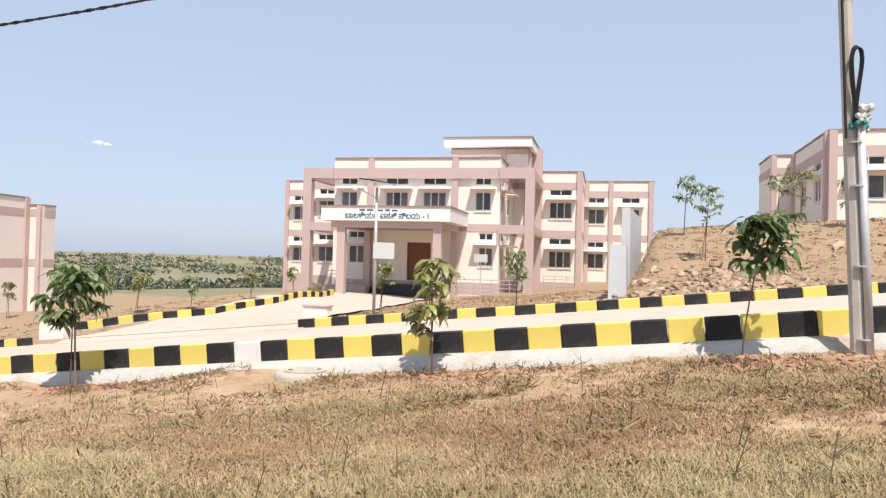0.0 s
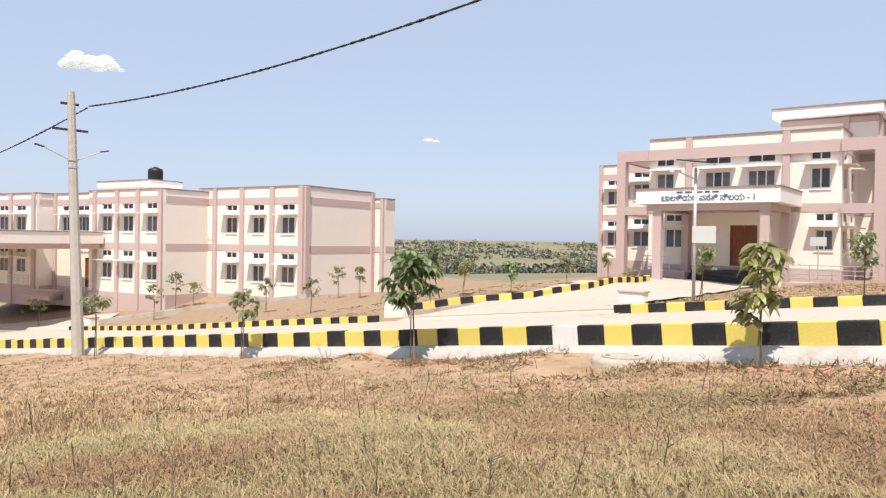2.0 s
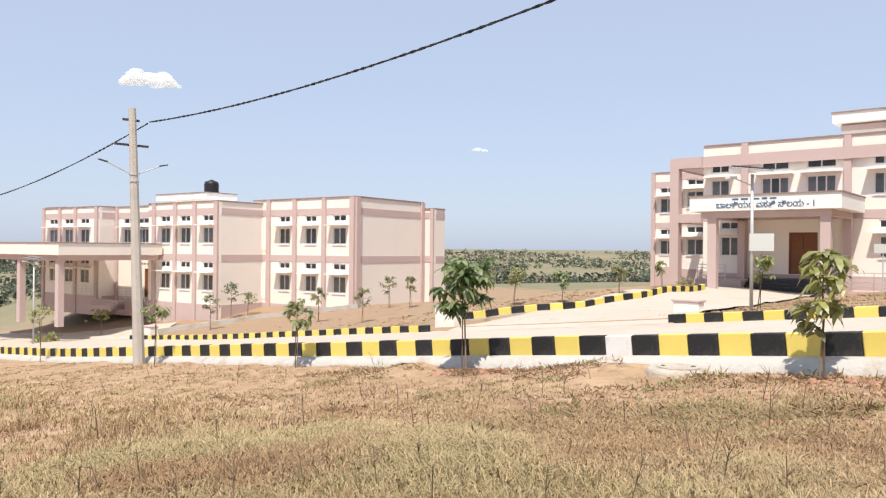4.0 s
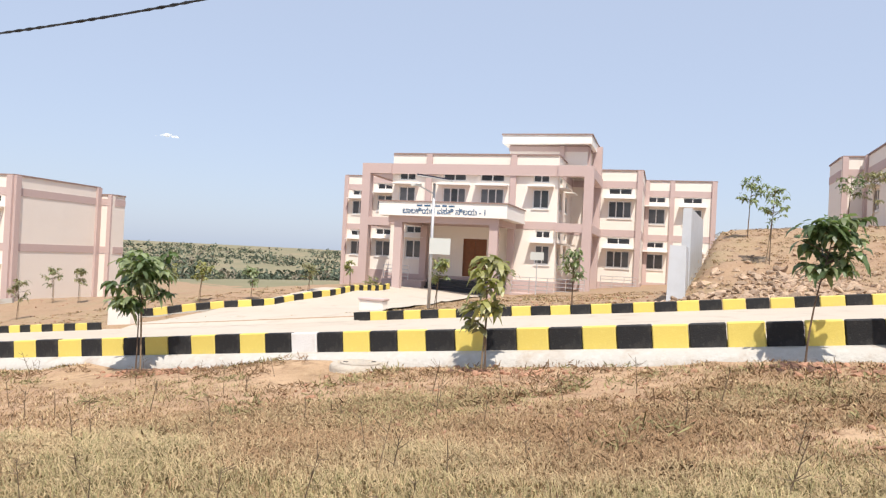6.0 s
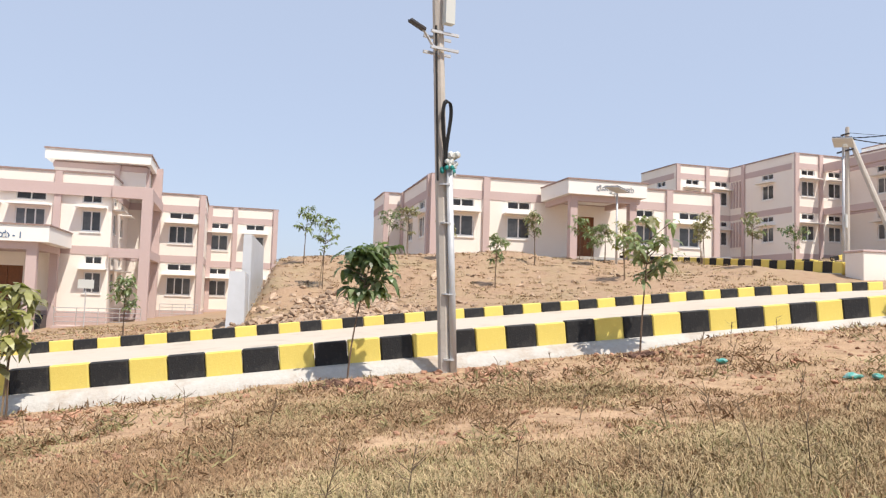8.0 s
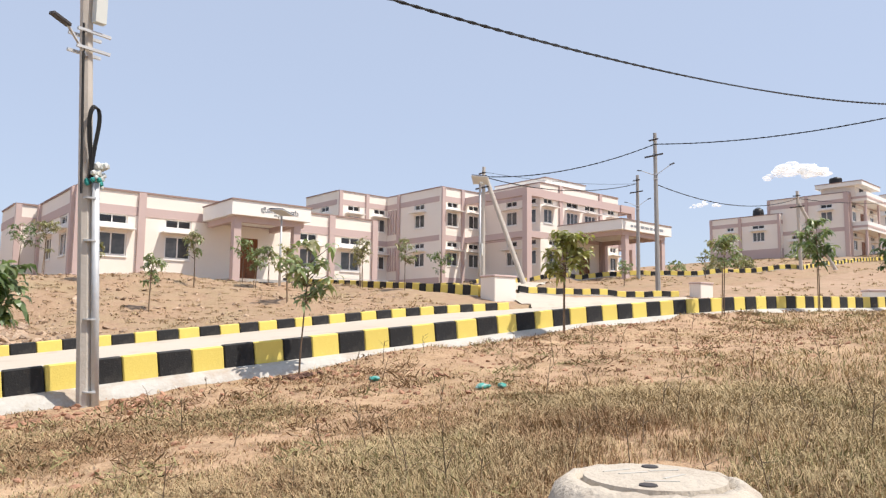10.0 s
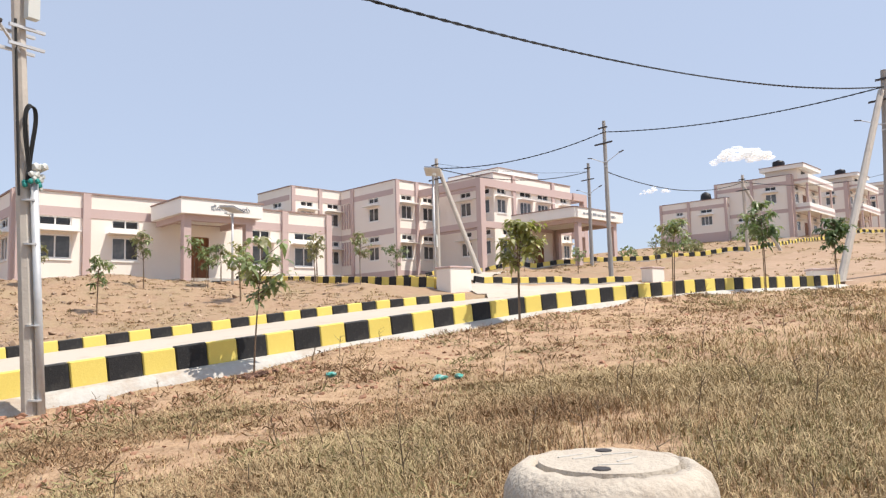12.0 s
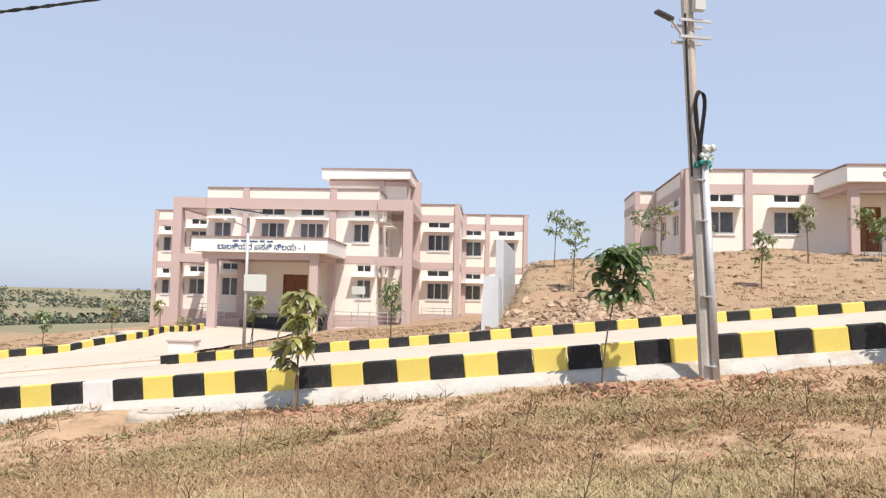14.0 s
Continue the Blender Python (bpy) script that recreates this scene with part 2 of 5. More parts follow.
def build_ground():
    ss = steps((-3500, -600, 400), (-600, -120, 40), (-120, -48, 4), (-48, -26, 0.9), (-26, 30, 0.33), (30, 60, 0.8), (60, 140, 4), (140, 600, 46), (600, 3500, 400))
    ww = steps((-3500, -300, 500), (-300, -40, 30), (-40, -8, 2.5), (-8, 11.3, 0.36), (11.3, 11.62, 0.16), (11.62, 19.55, 2), (19.55, 36, 0.36), (36, 64, 1.0), (64, 130, 5), (130, 600, 30), (600, 4200, 250))
    verts = []
    for w in ww:
        for s in ss:
            x, y = xy(s, w)
            verts.append((x, y, ground_z(x, y)))
    n = len(ss)
    faces = [(j * n + i, j * n + i + 1, (j + 1) * n + i + 1, (j + 1) * n + i) for j in range(len(ww) - 1) for i in range(n - 1)]
    me = bpy.data.meshes.new("ground")
    me.from_pydata(verts, [], faces)
    for m in (LAWN, RED_SOIL, PINK_DIRT, FIELD):
        me.materials.append(m)
    k = 0
    for j in range(len(ww) - 1):
        w = (ww[j] + ww[j + 1]) / 2
        for i in range(n - 1):
            s = (ss[i] + ss[i + 1]) / 2
            wob = 2.0 * noise.noise((s * 0.3, w * 0.3, 7)) + 0.8 * noise.noise((s * 1.1, w * 1.1, 9))
            if w < 11.7:
                mi = 0 if s + wob < 35 + 0.1 * w else 2
            elif w > 62 + wob * 4 and s < 60 or s < -75:
                mi = 3
            elif s > 24 + wob and 16 < w + wob < 27 or s + wob > 30 and w < 27:
                mi = 2
            else:
                mi = 1
            me.polygons[k].material_index = mi
            k += 1
    for p in me.polygons:
        p.use_smooth = True
    g = new("ground", me)
    return tagged(g, "dry grassy slope with bare red soil", "ground", kind="structure")


ground = build_ground()


def strip(name, mat, corner_rows, label, category, kind="structure"):
    """A sheet through rows of points."""
    bm = bmesh.new()
    rows = [[bm.verts.new(p) for p in r] for r in corner_rows]
    for a, b in zip(rows, rows[1:]):
        for i in range(len(a) - 1):
            bm.faces.new((a[i], a[i + 1], b[i + 1], b[i]))
    bmesh.ops.recalc_face_normals(bm, faces=bm.faces)
    ob = mesh_object(name, bm, mat, True)
    return tagged(ob, label, category, kind=kind)


# the main road, a sheet of pale concrete
def road_rows():
    for s in steps((-75, 31, 0.8)):
        yield [(*xy(s, w), road_z(s, w) + 0.01 * noise.noise((s * 0.6, w * 0.6, 1))) for w in steps((W_NEAR + 0.05, W_FAR + 0.35, 1.3))]


road = strip("road", ROAD, road_rows(), "pale dusty concrete road", "road")


def patch(name, mat, corners, lift, label, category, nu=14, nv=24):
    """A draped sheet between four corners (x, y)."""
    a, b, c, d = [Vector(p) for p in corners]
    rows = []
    for j in range(nv + 1):
        v = j / nv
        row = []
        for i in range(nu + 1):
            p = a.lerp(b, i / nu).lerp(d.lerp(c, i / nu), v)
            base = ground_z(p.x, p.y)
            s, w = sw(p.x, p.y)
            k = smooth(w, W_FAR - 0.1, W_FAR + 3)
            z = road_z(s, W_FAR + 0.2) * (1 - k) + (base + lift) * k if s < 30 else base + lift
            row.append((p.x, p.y, max(z, base + 0.03)))
        rows.append(row)
    return strip(name, mat, rows, label, category)


drive = patch("driveway", ROAD, (xy(-19.2, 19.3), xy(-10.2, 19.3), (-1.0, 43.5), (-6.4, 43.5)), 0.08, "pale concrete driveway up to the hostel porch", "driveway")
drive_left = patch("driveway", ROAD, (xy(-74, 19.3), xy(-46, 19.3), (-42.0, 38.5), (-66.0, 39.5)), 0.08, "pale concrete forecourt of the other hostel", "driveway")
drive_right = patch("driveway", ROAD, (xy(18.3, 19.3), xy(29.5, 19.3), (38.0, 12.7), (28.6, 17.6)), 0.06, "pale concrete mouth of the side road", "driveway")
side_road = patch("driveway", ROAD, ((28.3, 18.6), (31.0, 18.2), (47.5, 25.0), (44.0, 27.5)), 0.09, "pale concrete side road climbing the slope", "driveway")


def kerb_piece_mesh(length, depth, height, mat):
    bm = bmesh.new()
    box(bm, -length / 2, length / 2, -depth / 2, depth / 2, -0.05, height, bevel=0.018)
    me = bpy.data.meshes.new("kerb_block")
    bm.to_mesh(me)
    bm.free()
    me.materials.append(mat)
    return me


def kerb_run(parent, joints, fn, height, depth, first=0, special=()):
    """Painted blocks between joints along fn(distance) -> (x, y, z)."""
    meshes = {}
    rnd = random.Random(5)
    for k, (j0, j1) in enumerate(zip(joints, joints[1:])):
        a, b = Vector(fn(j0)), Vector(fn(j1))
        d = (b - a).normalized()
        side = Vector((0, 0, 1)).cross(d).normalized()
        up = d.cross(side)
        m = Matrix((d, side, up)).transposed().to_4x4()
        m.translation = (a + b) / 2
        kind = 2 if k in special else (k + first) % 2
        key = round(j1 - j0, 2), kind
        if key not in meshes:
            meshes[key] = kerb_piece_mesh(key[0] - 0.008, depth, height, (BLACK, YELLOW, KERB_WHITE)[kind])
        ob = new("kerb_block", meshes[key])
        ob.parent = parent
        ob.matrix_basis = m @ pose(0, rnd.uniform(-0.008, 0.008), rnd.uniform(-0.008, 0.008), rnd.uniform(-0.6, 0.6), 0, rnd.uniform(-0.5, 0.5))


def kerb_base(label, pts, half, depth=0.12, mat=None):
    """The foundation strip under a run of blocks."""
    bm = bmesh.new()
    prev = None
    for i, p in enumerate(pts):
        p = Vector(p)
        q = Vector(pts[min(i + 1, len(pts) - 1)]) - Vector(pts[max(i - 1, 0)])
        n = Vector((-q.y, q.x, 0)).normalized() * half
        ring = [bm.verts.new(v) for v in (p - n + Vector((0, 0, -depth)), p - n + Vector((0, 0, -0.005)), p + n + Vector((0, 0, -0.005)), p + n + Vector((0, 0, -depth)))]
        if prev:
            for k in range(4):
                bm.faces.new((prev[k], ring[k], ring[(k + 1) % 4], prev[(k + 1) % 4]))
        prev = ring
    bmesh.ops.recalc_face_normals(bm, faces=bm.faces)
    ob = mesh_object("kerb", bm, mat or HAUNCH)
    return tagged(ob, label, "kerb", kind="structure")


# near kerb with its rough concrete haunch towards the grass
def haunch_rows():
    for s in steps((-72, 29.3, 0.35)):
        z = profile(s)
        j = 0.05 * noise.noise((s * 0.9, 0, 2)) + 0.025 * noise.noise((s * 3.1, 0, 4))
        yield [(*xy(s, W_NEAR - 0.42 + j), z - 0.42), (*xy(s, W_NEAR - 0.36 + j), z - 0.17 + j * 0.7), (*xy(s, W_NEAR - 0.2 + 0.4 * j), z - 0.03 + j * 0.3), (*xy(s, W_NEAR - 0.06), z + 0.004), (*xy(s, W_NEAR + 0.2), z + 0.004)]


near_kerb = strip("kerb", HAUNCH, haunch_rows(), "black and yellow painted kerb on a rough concrete base", "kerb")
# the blocks are longer down the road than beside the mound
JOINT_K = (0, 79, 97, 106, 107, 118, 121, 131, 139, 151, 175)
JOINT_S = (-78.0, -24.74, -12.86, -7.68, -7.13, -1.18, 0.44, 5.56, 9.77, 16.2, 29.2)
kerb_run(near_kerb, [float(np.interp(k, JOINT_K, JOINT_S)) for k in range(9, 176)], lambda d: (*xy(d, W_NEAR + 0.07), profile(d)), 0.37, 0.17, first=0, special=(97,))


def far_line(s0):
    return lambda d: (*xy(s0 + d, W_FAR + 0.1), road_z(s0 + d, W_FAR))


for s0, n, label in ((-10.42, 52, "black and yellow kerb along the uphill side of the road"), (-47.4, 51, "black and yellow kerb beside the lower lawn")):
    fn = far_line(s0)
    base = kerb_base(label, [fn(i * 0.533) for i in range(n + 1)], 0.1)
    kerb_run(base, [i * 0.533 for i in range(n + 1)], fn, 0.25, 0.17)


def draped(points, lift=0.0):
    """A polyline over the ground, by distance."""
    pts = [Vector((p[0], p[1])) for p in points]
    cum = [0.0]
    for a, b in zip(pts, pts[1:]):
        cum.append(cum[-1] + (b - a).length)

    def fn(d):
        d = min(max(d, 0), cum[-1])
        for i in range(len(pts) - 1):
            if d <= cum[i + 1] or i == len(pts) - 2:
                p = pts[i].lerp(pts[i + 1], (d - cum[i]) / (cum[i + 1] - cum[i]))
                return p.x, p.y, ground_z(p.x, p.y) + lift
    return fn, cum[-1]


def draped_kerb(points, label, pitch=0.533, height=0.28, first=0, lift=0.06):
    fn, total = draped(points, lift)
    n = int(total / pitch)
    base = kerb_base(label, [fn(i * pitch) for i in range(n + 1)], 0.1, 0.3)
    kerb_run(base, [i * pitch for i in range(n + 1)], fn, height, 0.17, first)


draped_kerb([(-14.1, 28.2), (-9.9, 29.6), (-7.7, 33.0), (-6.1, 40.4)], "black and yellow kerb along the hostel driveway")
MOUND_A, MOUND_B = Vector((26.0, 17.3, 1.40)), Vector((27.6, 31.2, 2.26))
mound_kerb = kerb_base("black and yellow kerb behind the mound", [MOUND_A.lerp(MOUND_B, i / 32) for i in range(33)], 0.1, 0.5)
MOUND_L = (MOUND_B - MOUND_A).length
kerb_run(mound_kerb, [i * MOUND_L / 32 for i in range(33)], lambda d: MOUND_A.lerp(MOUND_B, d / MOUND_L), 0.42, 0.17, first=1)
draped_kerb([(29.8, 17.7), (34.65, 15.5), (38.4, 13.0)], "black and yellow kerb past the side road")
draped_kerb([(33.3, 28.4), (31.0, 20.2)], "black and yellow kerb across the side road")
draped_kerb([(31.6, 20.4), (44.0, 28.0)], "black and yellow kerb below the block on the rise")
draped_kerb([(46.0, 31.5), (51.5, 29.0), (54.0, 24.5), (58.7, 18.6), (65.7, 12.9), (77.0, 11.5), (89.3, 10.0), (97.0, 7.4), (106.0, 2.0)], "black and yellow kerb of the road up the rise", height=0.34)


# ---- buildings ----
FL, PAR = 3.38, 0.80
SILL, HEAD, VENT0, VENT1 = 0.98, 2.14, 2.56, 3.02
TH = 0.23
cache = {}


def shared(key, make, mat):
    if key not in cache:
        bm = make()
        me = bpy.data.meshes.new(key[0])
        bm.to_mesh(me)
        bm.free()
        me.materials.append(mat)
        cache[key] = me
    return cache[key]


def child(name, me, parent, m, label=""):
    ob = new(name, me)
    ob.parent = parent
    ob.matrix_basis = m
    if label:
        ob["label"] = label
    return ob


def frame_ring(w, h, t, d, bars):
    step = (w - t) / bars
    return wall_mesh(-w / 2, w / 2, 0, h, 0, d, [(-w / 2 + t + step * i, -w / 2 + step * (i + 1), t, h - t) for i in range(bars)])


def add_window(parent, m, uc, z, w):
    h = HEAD - SILL
    leaves = 3 if w >= 1.5 else 2
    at = m @ Matrix.Translation((uc, 0.06, z + SILL))
    key = round(w, 2), round(h, 2), round(VENT1 - VENT0, 2), leaves
    fr = child("window", shared(("window", *key), lambda: frame_ring(w, h, 0.07, 0.07, leaves), FRAME), parent, at, "white framed sliding window with dark glass")
    pw = w / leaves - 0.05
    pane = shared(("pane", *key), lambda: boxes((-pw / 2, pw / 2, 0.02, 0.035, 0.06, h - 0.06)), GLASS)
    for i in range(leaves):
        child("pane", pane, fr, Matrix.Translation((-w / 2 + w * (i + 0.5) / leaves, 0.012 * (i % 2), 0)))
    vh = VENT1 - VENT0
    vr = child("ventilator", shared(("ventilator", *key), lambda: frame_ring(w, vh, 0.06, 0.07, 2), FRAME), parent, m @ Matrix.Translation((uc, 0.06, z + VENT0)), "white framed ventilator with dark louvres")
    lou = shared(("louvre", *key), lambda: boxes(*[(-w / 2 + 0.05, w / 2 - 0.05, 0.02, 0.07, 0.07 + i * 0.085, 0.085 + i * 0.085) for i in range(3)]), DARK)
    child("louvre", lou, vr, Matrix())
    child("pane", shared(("vpane", *key), lambda: boxes((-w / 2 + 0.05, w / 2 - 0.05, 0.075, 0.085, 0.05, vh - 0.05)), GLASS), vr, Matrix())
    # thin concrete sunshade and sill
    child("sunshade", shared(("sunshade", *key), lambda: boxes((-w / 2 - 0.28, w / 2 + 0.28, -0.6, 0.0, h + 0.12, h + 0.18)), WHITE), parent, m @ Matrix.Translation((uc, 0, z + SILL)))
    child("window_sill", shared(("sill", *key), lambda: boxes((-w / 2 - 0.04, w / 2 + 0.04, -0.06, 0.0, -0.09, -0.01)), WHITE), parent, m @ Matrix.Translation((uc, 0, z + SILL)))


def facade(parent, m, length, storeys, wins=(), pilasters=(), doors=(), low=-1.6, mat=None, bands=True, top=None, plinth=True, over=0.0):
    """One wall of a block. wins: (centre, storey, width); pilasters: (centre, width). m: from (along, in, up) to the building."""
    top = storeys * FL + PAR if top is None else top
    holes = [(c - w / 2, c + w / 2, k * FL + SILL, k * FL + HEAD) for c, k, w in wins] + [(c - w / 2, c + w / 2, k * FL + VENT0, k * FL + VENT1) for c, k, w in wins]
    holes += [(c - w / 2, c + w / 2, 0.0, h) for c, w, h in doors]
    wl = part("wall", wall_mesh(0, length, low, top, 0, TH, holes), mat or CREAM, parent)
    wl.matrix_basis = m
    for c, k, w in wins:
        add_window(parent, m, c, k * FL, w)
    if bands:
        for k in range(1, storeys + 1):
            z1 = k * FL + 0.17 if k < storeys else k * FL + 0.1
            b = part("band", boxes((0, length, -0.03, 0.001, z1 - 0.46, z1)), PINK, parent)
            b.matrix_basis = m
    if plinth:
        b = part("plinth", boxes((0, length, -0.05, 0.002, low, -0.02)), PINK, parent)
        b.matrix_basis = m
    cp = part("coping", boxes((-over, length + over, -0.06, TH + 0.02, top + 0.001, top + 0.09)), COPING, parent)
    cp.matrix_basis = m
    for c, w in pilasters:
        p = part("pilaster", boxes((c - w / 2, c + w / 2, -0.16, 0.003, low, top + 0.02)), PINK, parent)
        p.matrix_basis = m
    for c, w, h in doors:
        d = part("door", boxes((c - w / 2 + 0.08, c - 0.01, 0.1, 0.15, 0.0, h - 0.08), (c + 0.01, c + w / 2 - 0.08, 0.1, 0.15, 0.0, h - 0.08)), DOOR, parent, "brown wooden double door")
        d.matrix_basis = m
        f = part("door_frame", boxes((c - w / 2, c - w / 2 + 0.08, 0.04, 0.16, 0, h), (c + w / 2 - 0.08, c + w / 2, 0.04, 0.16, 0, h), (c - w / 2 + 0.08, c + w / 2 - 0.08, 0.04, 0.16, h - 0.08, h)), DOOR, parent)
        f.matrix_basis = m


def block(parent, u0, u1, v0, v1, storeys=2, front=(), left=(), right=(), pil=(), pil_l=(), pil_r=(), doors=(), low=-1.6, top=None, mat=None, bands=True, sides="lrb"):
    """A storeyed block with real openings; front windows by u, side windows by distance from the block's front."""
    top = storeys * FL + PAR if top is None else top
    facade(parent, Matrix.Translation((u0, v0, 0)), u1 - u0, storeys, [(c - u0, k, w) for c, k, w in front], [(c - u0, w) for c, w in pil], [(c - u0, w, h) for c, w, h in doors], low, mat or (LIT_FRONT_CREAM if front else None), bands, top)
    if "r" in sides:
        facade(parent, Matrix.Translation((u1, v0 + TH, 0)) @ pose(0, 0, 0, 0, 0, 90), v1 - v0 - TH, storeys, [(c - TH, k, w) for c, k, w in right], [(c - TH, w) for c, w in pil_r], (), low, mat, bands, top)
    if "l" in sides:
        L = v1 - v0 - TH
        facade(parent, Matrix.Translation((u0, v1, 0)) @ pose(0, 0, 0, 0, 0, -90), L, storeys, [(v1 - v0 - c, k, w) for c, k, w in left], [(v1 - v0 - c, w) for c, w in pil_l], (), low, mat, bands, top)
    if "b" in sides:
        bk = part("wall", boxes((u0 + TH, u1 - TH, v1 - TH, v1 - 0.01, low, top)), mat or CREAM, parent)
    part("roof_slab", boxes((u0 + TH, u1 - TH, v0 + TH, v1 - TH, top - PAR - 0.15, top - PAR)), WHITE, parent)
    # floors coloured near black, so the shade of the rooms is in their colour
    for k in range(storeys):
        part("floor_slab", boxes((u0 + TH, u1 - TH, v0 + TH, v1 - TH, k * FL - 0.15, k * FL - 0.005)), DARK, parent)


def rail(parent, a, b, z, height=0.9, bars=4, posts=4):
    """A steel railing from a to b (u, v)."""
    for i in range(bars):
        h = z + height * (i + 1) / bars
        bm = bmesh.new()
        rod(bm, (*a, h), (*b, h), 0.022, sides=6)
        part("rail_bar", bm, STEEL, parent)
    for i in range(posts + 1):
        p = Vector(a).lerp(Vector(b), i / posts)
        bm = bmesh.new()
        rod(bm, (p.x, p.y, z), (p.x, p.y, z + height), 0.025, sides=6)
        part("rail_post", bm, STEEL, parent)


def hostel(m, label, wing=(-24.55, 6.0, 14.0), wing_wins=(-23.2, -21.0), side_wins=(), flank=(1.4, 4.2), tower=(-8.95, -3.2, 9.3), porch=(-14.05, -6.68, -12.6), pier=True):
    """The two-storey hostel plan: porch, projecting centre behind a pink frame, stepped wings, stair tower."""
    h = thing("hostel_building", m, label, "building", "hostel blocks")
    wl, wv, wb = wing
    both = lambda rows: [(c, k, w) for c, w in rows for k in (0, 1)]
    block(h, -0.08, 5.0, 6.0, 14.0, front=both([(0.78, 1.3), (3.35, 1.35)]), pil=[(0.1, 0.32), (1.9, 0.32), (4.83, 0.34)], sides="rb")
    block(h, wl, -19.9, wv, wb, front=both([(c, 1.25) for c in wing_wins]), left=[(2.2, 0, 1.3), (2.2, 1, 1.3)], pil=[(wl + 0.18, 0.34), (-22.2, 0.32)], sides="lb")
    block(h, -19.9, -0.08, 0.0, 12.0, front=both([(-1.54, 1.55), (-18.6, 1.2), (-16.1, 1.2)]), left=both([(c, 1.3) for c in side_wins]), pil=[(-0.26, 0.36), (-19.72, 0.36), (-17.5, 0.32)], pil_l=[(5.7, 0.34)] if side_wins else (), sides="lrb")
    block(h, -15.4, -4.8, -7.0, -0.005, front=[(-14.4, 1, 1.1), (-11.28, 1, 1.5), (-8.86, 1, 1.5), (-5.82, 1, 1.0), (-13.8, 0, 1.1), (-5.6, 0, 0.9)], right=both([(c, 1.2) for c in flank]), left=both([(c, 1.2) for c in flank]),
          pil=[(-12.94, 0.36), (-7.54, 0.36)], doors=[(-9.77, 1.5, 2.35)], sides="lr")
    # pink frame before the centre
    fr = [(-17.38, -16.83, -7.35, -6.85, -1.6, 6.95), (-3.23, -2.68, -7.35, -6.85, -1.6, 6.95), (-16.83, -15.403, -7.35, -6.85, 6.3, 6.95), (-4.797, -3.23, -7.35, -6.85, 6.3, 6.95), (-16.83, -15.403, -7.33, -6.87, 2.98, 3.5), (-4.797, -3.23, -7.33, -6.87, 2.98, 3.5),
          (-17.33, -16.88, -6.85, -0.04, 6.32, 6.93), (-3.18, -2.73, -6.85, -0.04, 6.32, 6.93), (-17.33, -16.88, -6.85, -0.04, 3.0, 3.48), (-3.18, -2.73, -6.85, -0.04, 3.0, 3.48), (-15.4, -4.8, -7.22, -7.17, 6.3, 6.95)]
    for r in fr:
        part("frame_beam", boxes(r), PINK, h, "pink painted concrete frame")
    # stair tower with an overhanging slab
    t0, t1, tz = tower
    facade(h, Matrix.Translation((t0 + 0.4, -3.6, 0)), t1 - t0 - 0.7, 2, (), [(t1 - t0 - 2.3, 0.3)], (), 7.3, CREAM, False, tz - 0.66, False)
    facade(h, Matrix.Translation((t1 - 0.3, -3.37, 0)) @ pose(0, 0, 0, 0, 0, 90), 5.0, 2, (), [(0.2, 0.3)], (), 7.3, CREAM, False, tz - 0.66, False)
    part("tower_wall", boxes((t0 + 0.4, t0 + 0.62, -3.36, 1.6, 6.7, tz - 0.57)), CREAM, h)
    part("tower_band", boxes((t0 + 0.35, t1 - 0.25, -3.66, -3.59, tz - 0.98, tz - 0.67)), PINK, h)
    part("tower_slab", boxes((t0, t1, -4.2, 2.0, tz - 0.56, tz)), WHITE, h, "white overhanging tower roof slab")
    part("coping", boxes((t0 - 0.06, t1 + 0.06, -4.26, 2.0, tz, tz + 0.08)), COPING, h)
    if pier:
        part("stair_pier", boxes((-3.9, -3.43, -0.4, 3.0, -1.6, 8.95)), CREAM, h)
        part("stair_pier", boxes((-3.42, -2.82, -0.5, -0.1, -1.6, 9.12)), PINK, h, "tall pink pier beside the stair tower")
    # porch
    p0, p1, pv = porch
    part("porch_slab", boxes((p0, p1, pv, -7.23, 3.36, 4.13)), WHITE, h, "white porch fascia")
    part("coping", boxes((p0 - 0.05, p1 + 0.05, pv - 0.05, -7.24, 4.13, 4.2)), COPING, h)
    part("porch_beam", boxes((p0 + 0.5, p1 - 0.5, pv + 0.3, pv + 0.65, 3.0, 3.359), (p0 + 0.55, p0 + 0.85, pv + 0.65, -7.24, 3.02, 3.358), (p1 - 0.85, p1 - 0.55, pv + 0.65, -7.24, 3.02, 3.358)), PINK, h)
    for u in (p0 + 0.86, p1 - 1.0):
        part("porch_column", boxes((u, u + 0.46, pv + 0.3, pv + 0.7, -1.4, 3.01)), PINK, h)
        part("porch_column", boxes((u + 0.03, u + 0.43, -7.6, -7.25, -1.4, 3.01)), PINK, h)
    for i in range(5):
        part("step", boxes((-12.3, -7.6, -9.6 + 0.3 * i, -7.24, -1.3 if i == 0 else -1.1 + 0.22 * (i - 1), -1.1 + 0.22 * i)), GRANITE, h, "black granite step")
    part("ramp_wall", boxes((-15.0, -12.4, -9.3, -7.24, -1.4, -0.35)), PINK, h)
    part("terrace", boxes((-7.1, -2.7, -9.0, -7.37, -1.5, -0.75)), PINK, h)
    rail(h, (-7.0, -8.9), (-2.8, -8.9), -0.75, 0.95)
    rail(h, (-14.9, -9.2), (-13.3, -9.2), -0.35, 0.85, posts=2)
    rail(h, (-2.5, -1.4), (-0.2, -1.4), -0.4, 0.8, posts=3)
    part("apron", boxes((-2.65, 0.2, -1.6, -0.06, -1.7, -0.55)), WHITE, h)
    return h


HOSTEL_M = pose(9.30, 50.92, -1.2, 0, 0, -12)
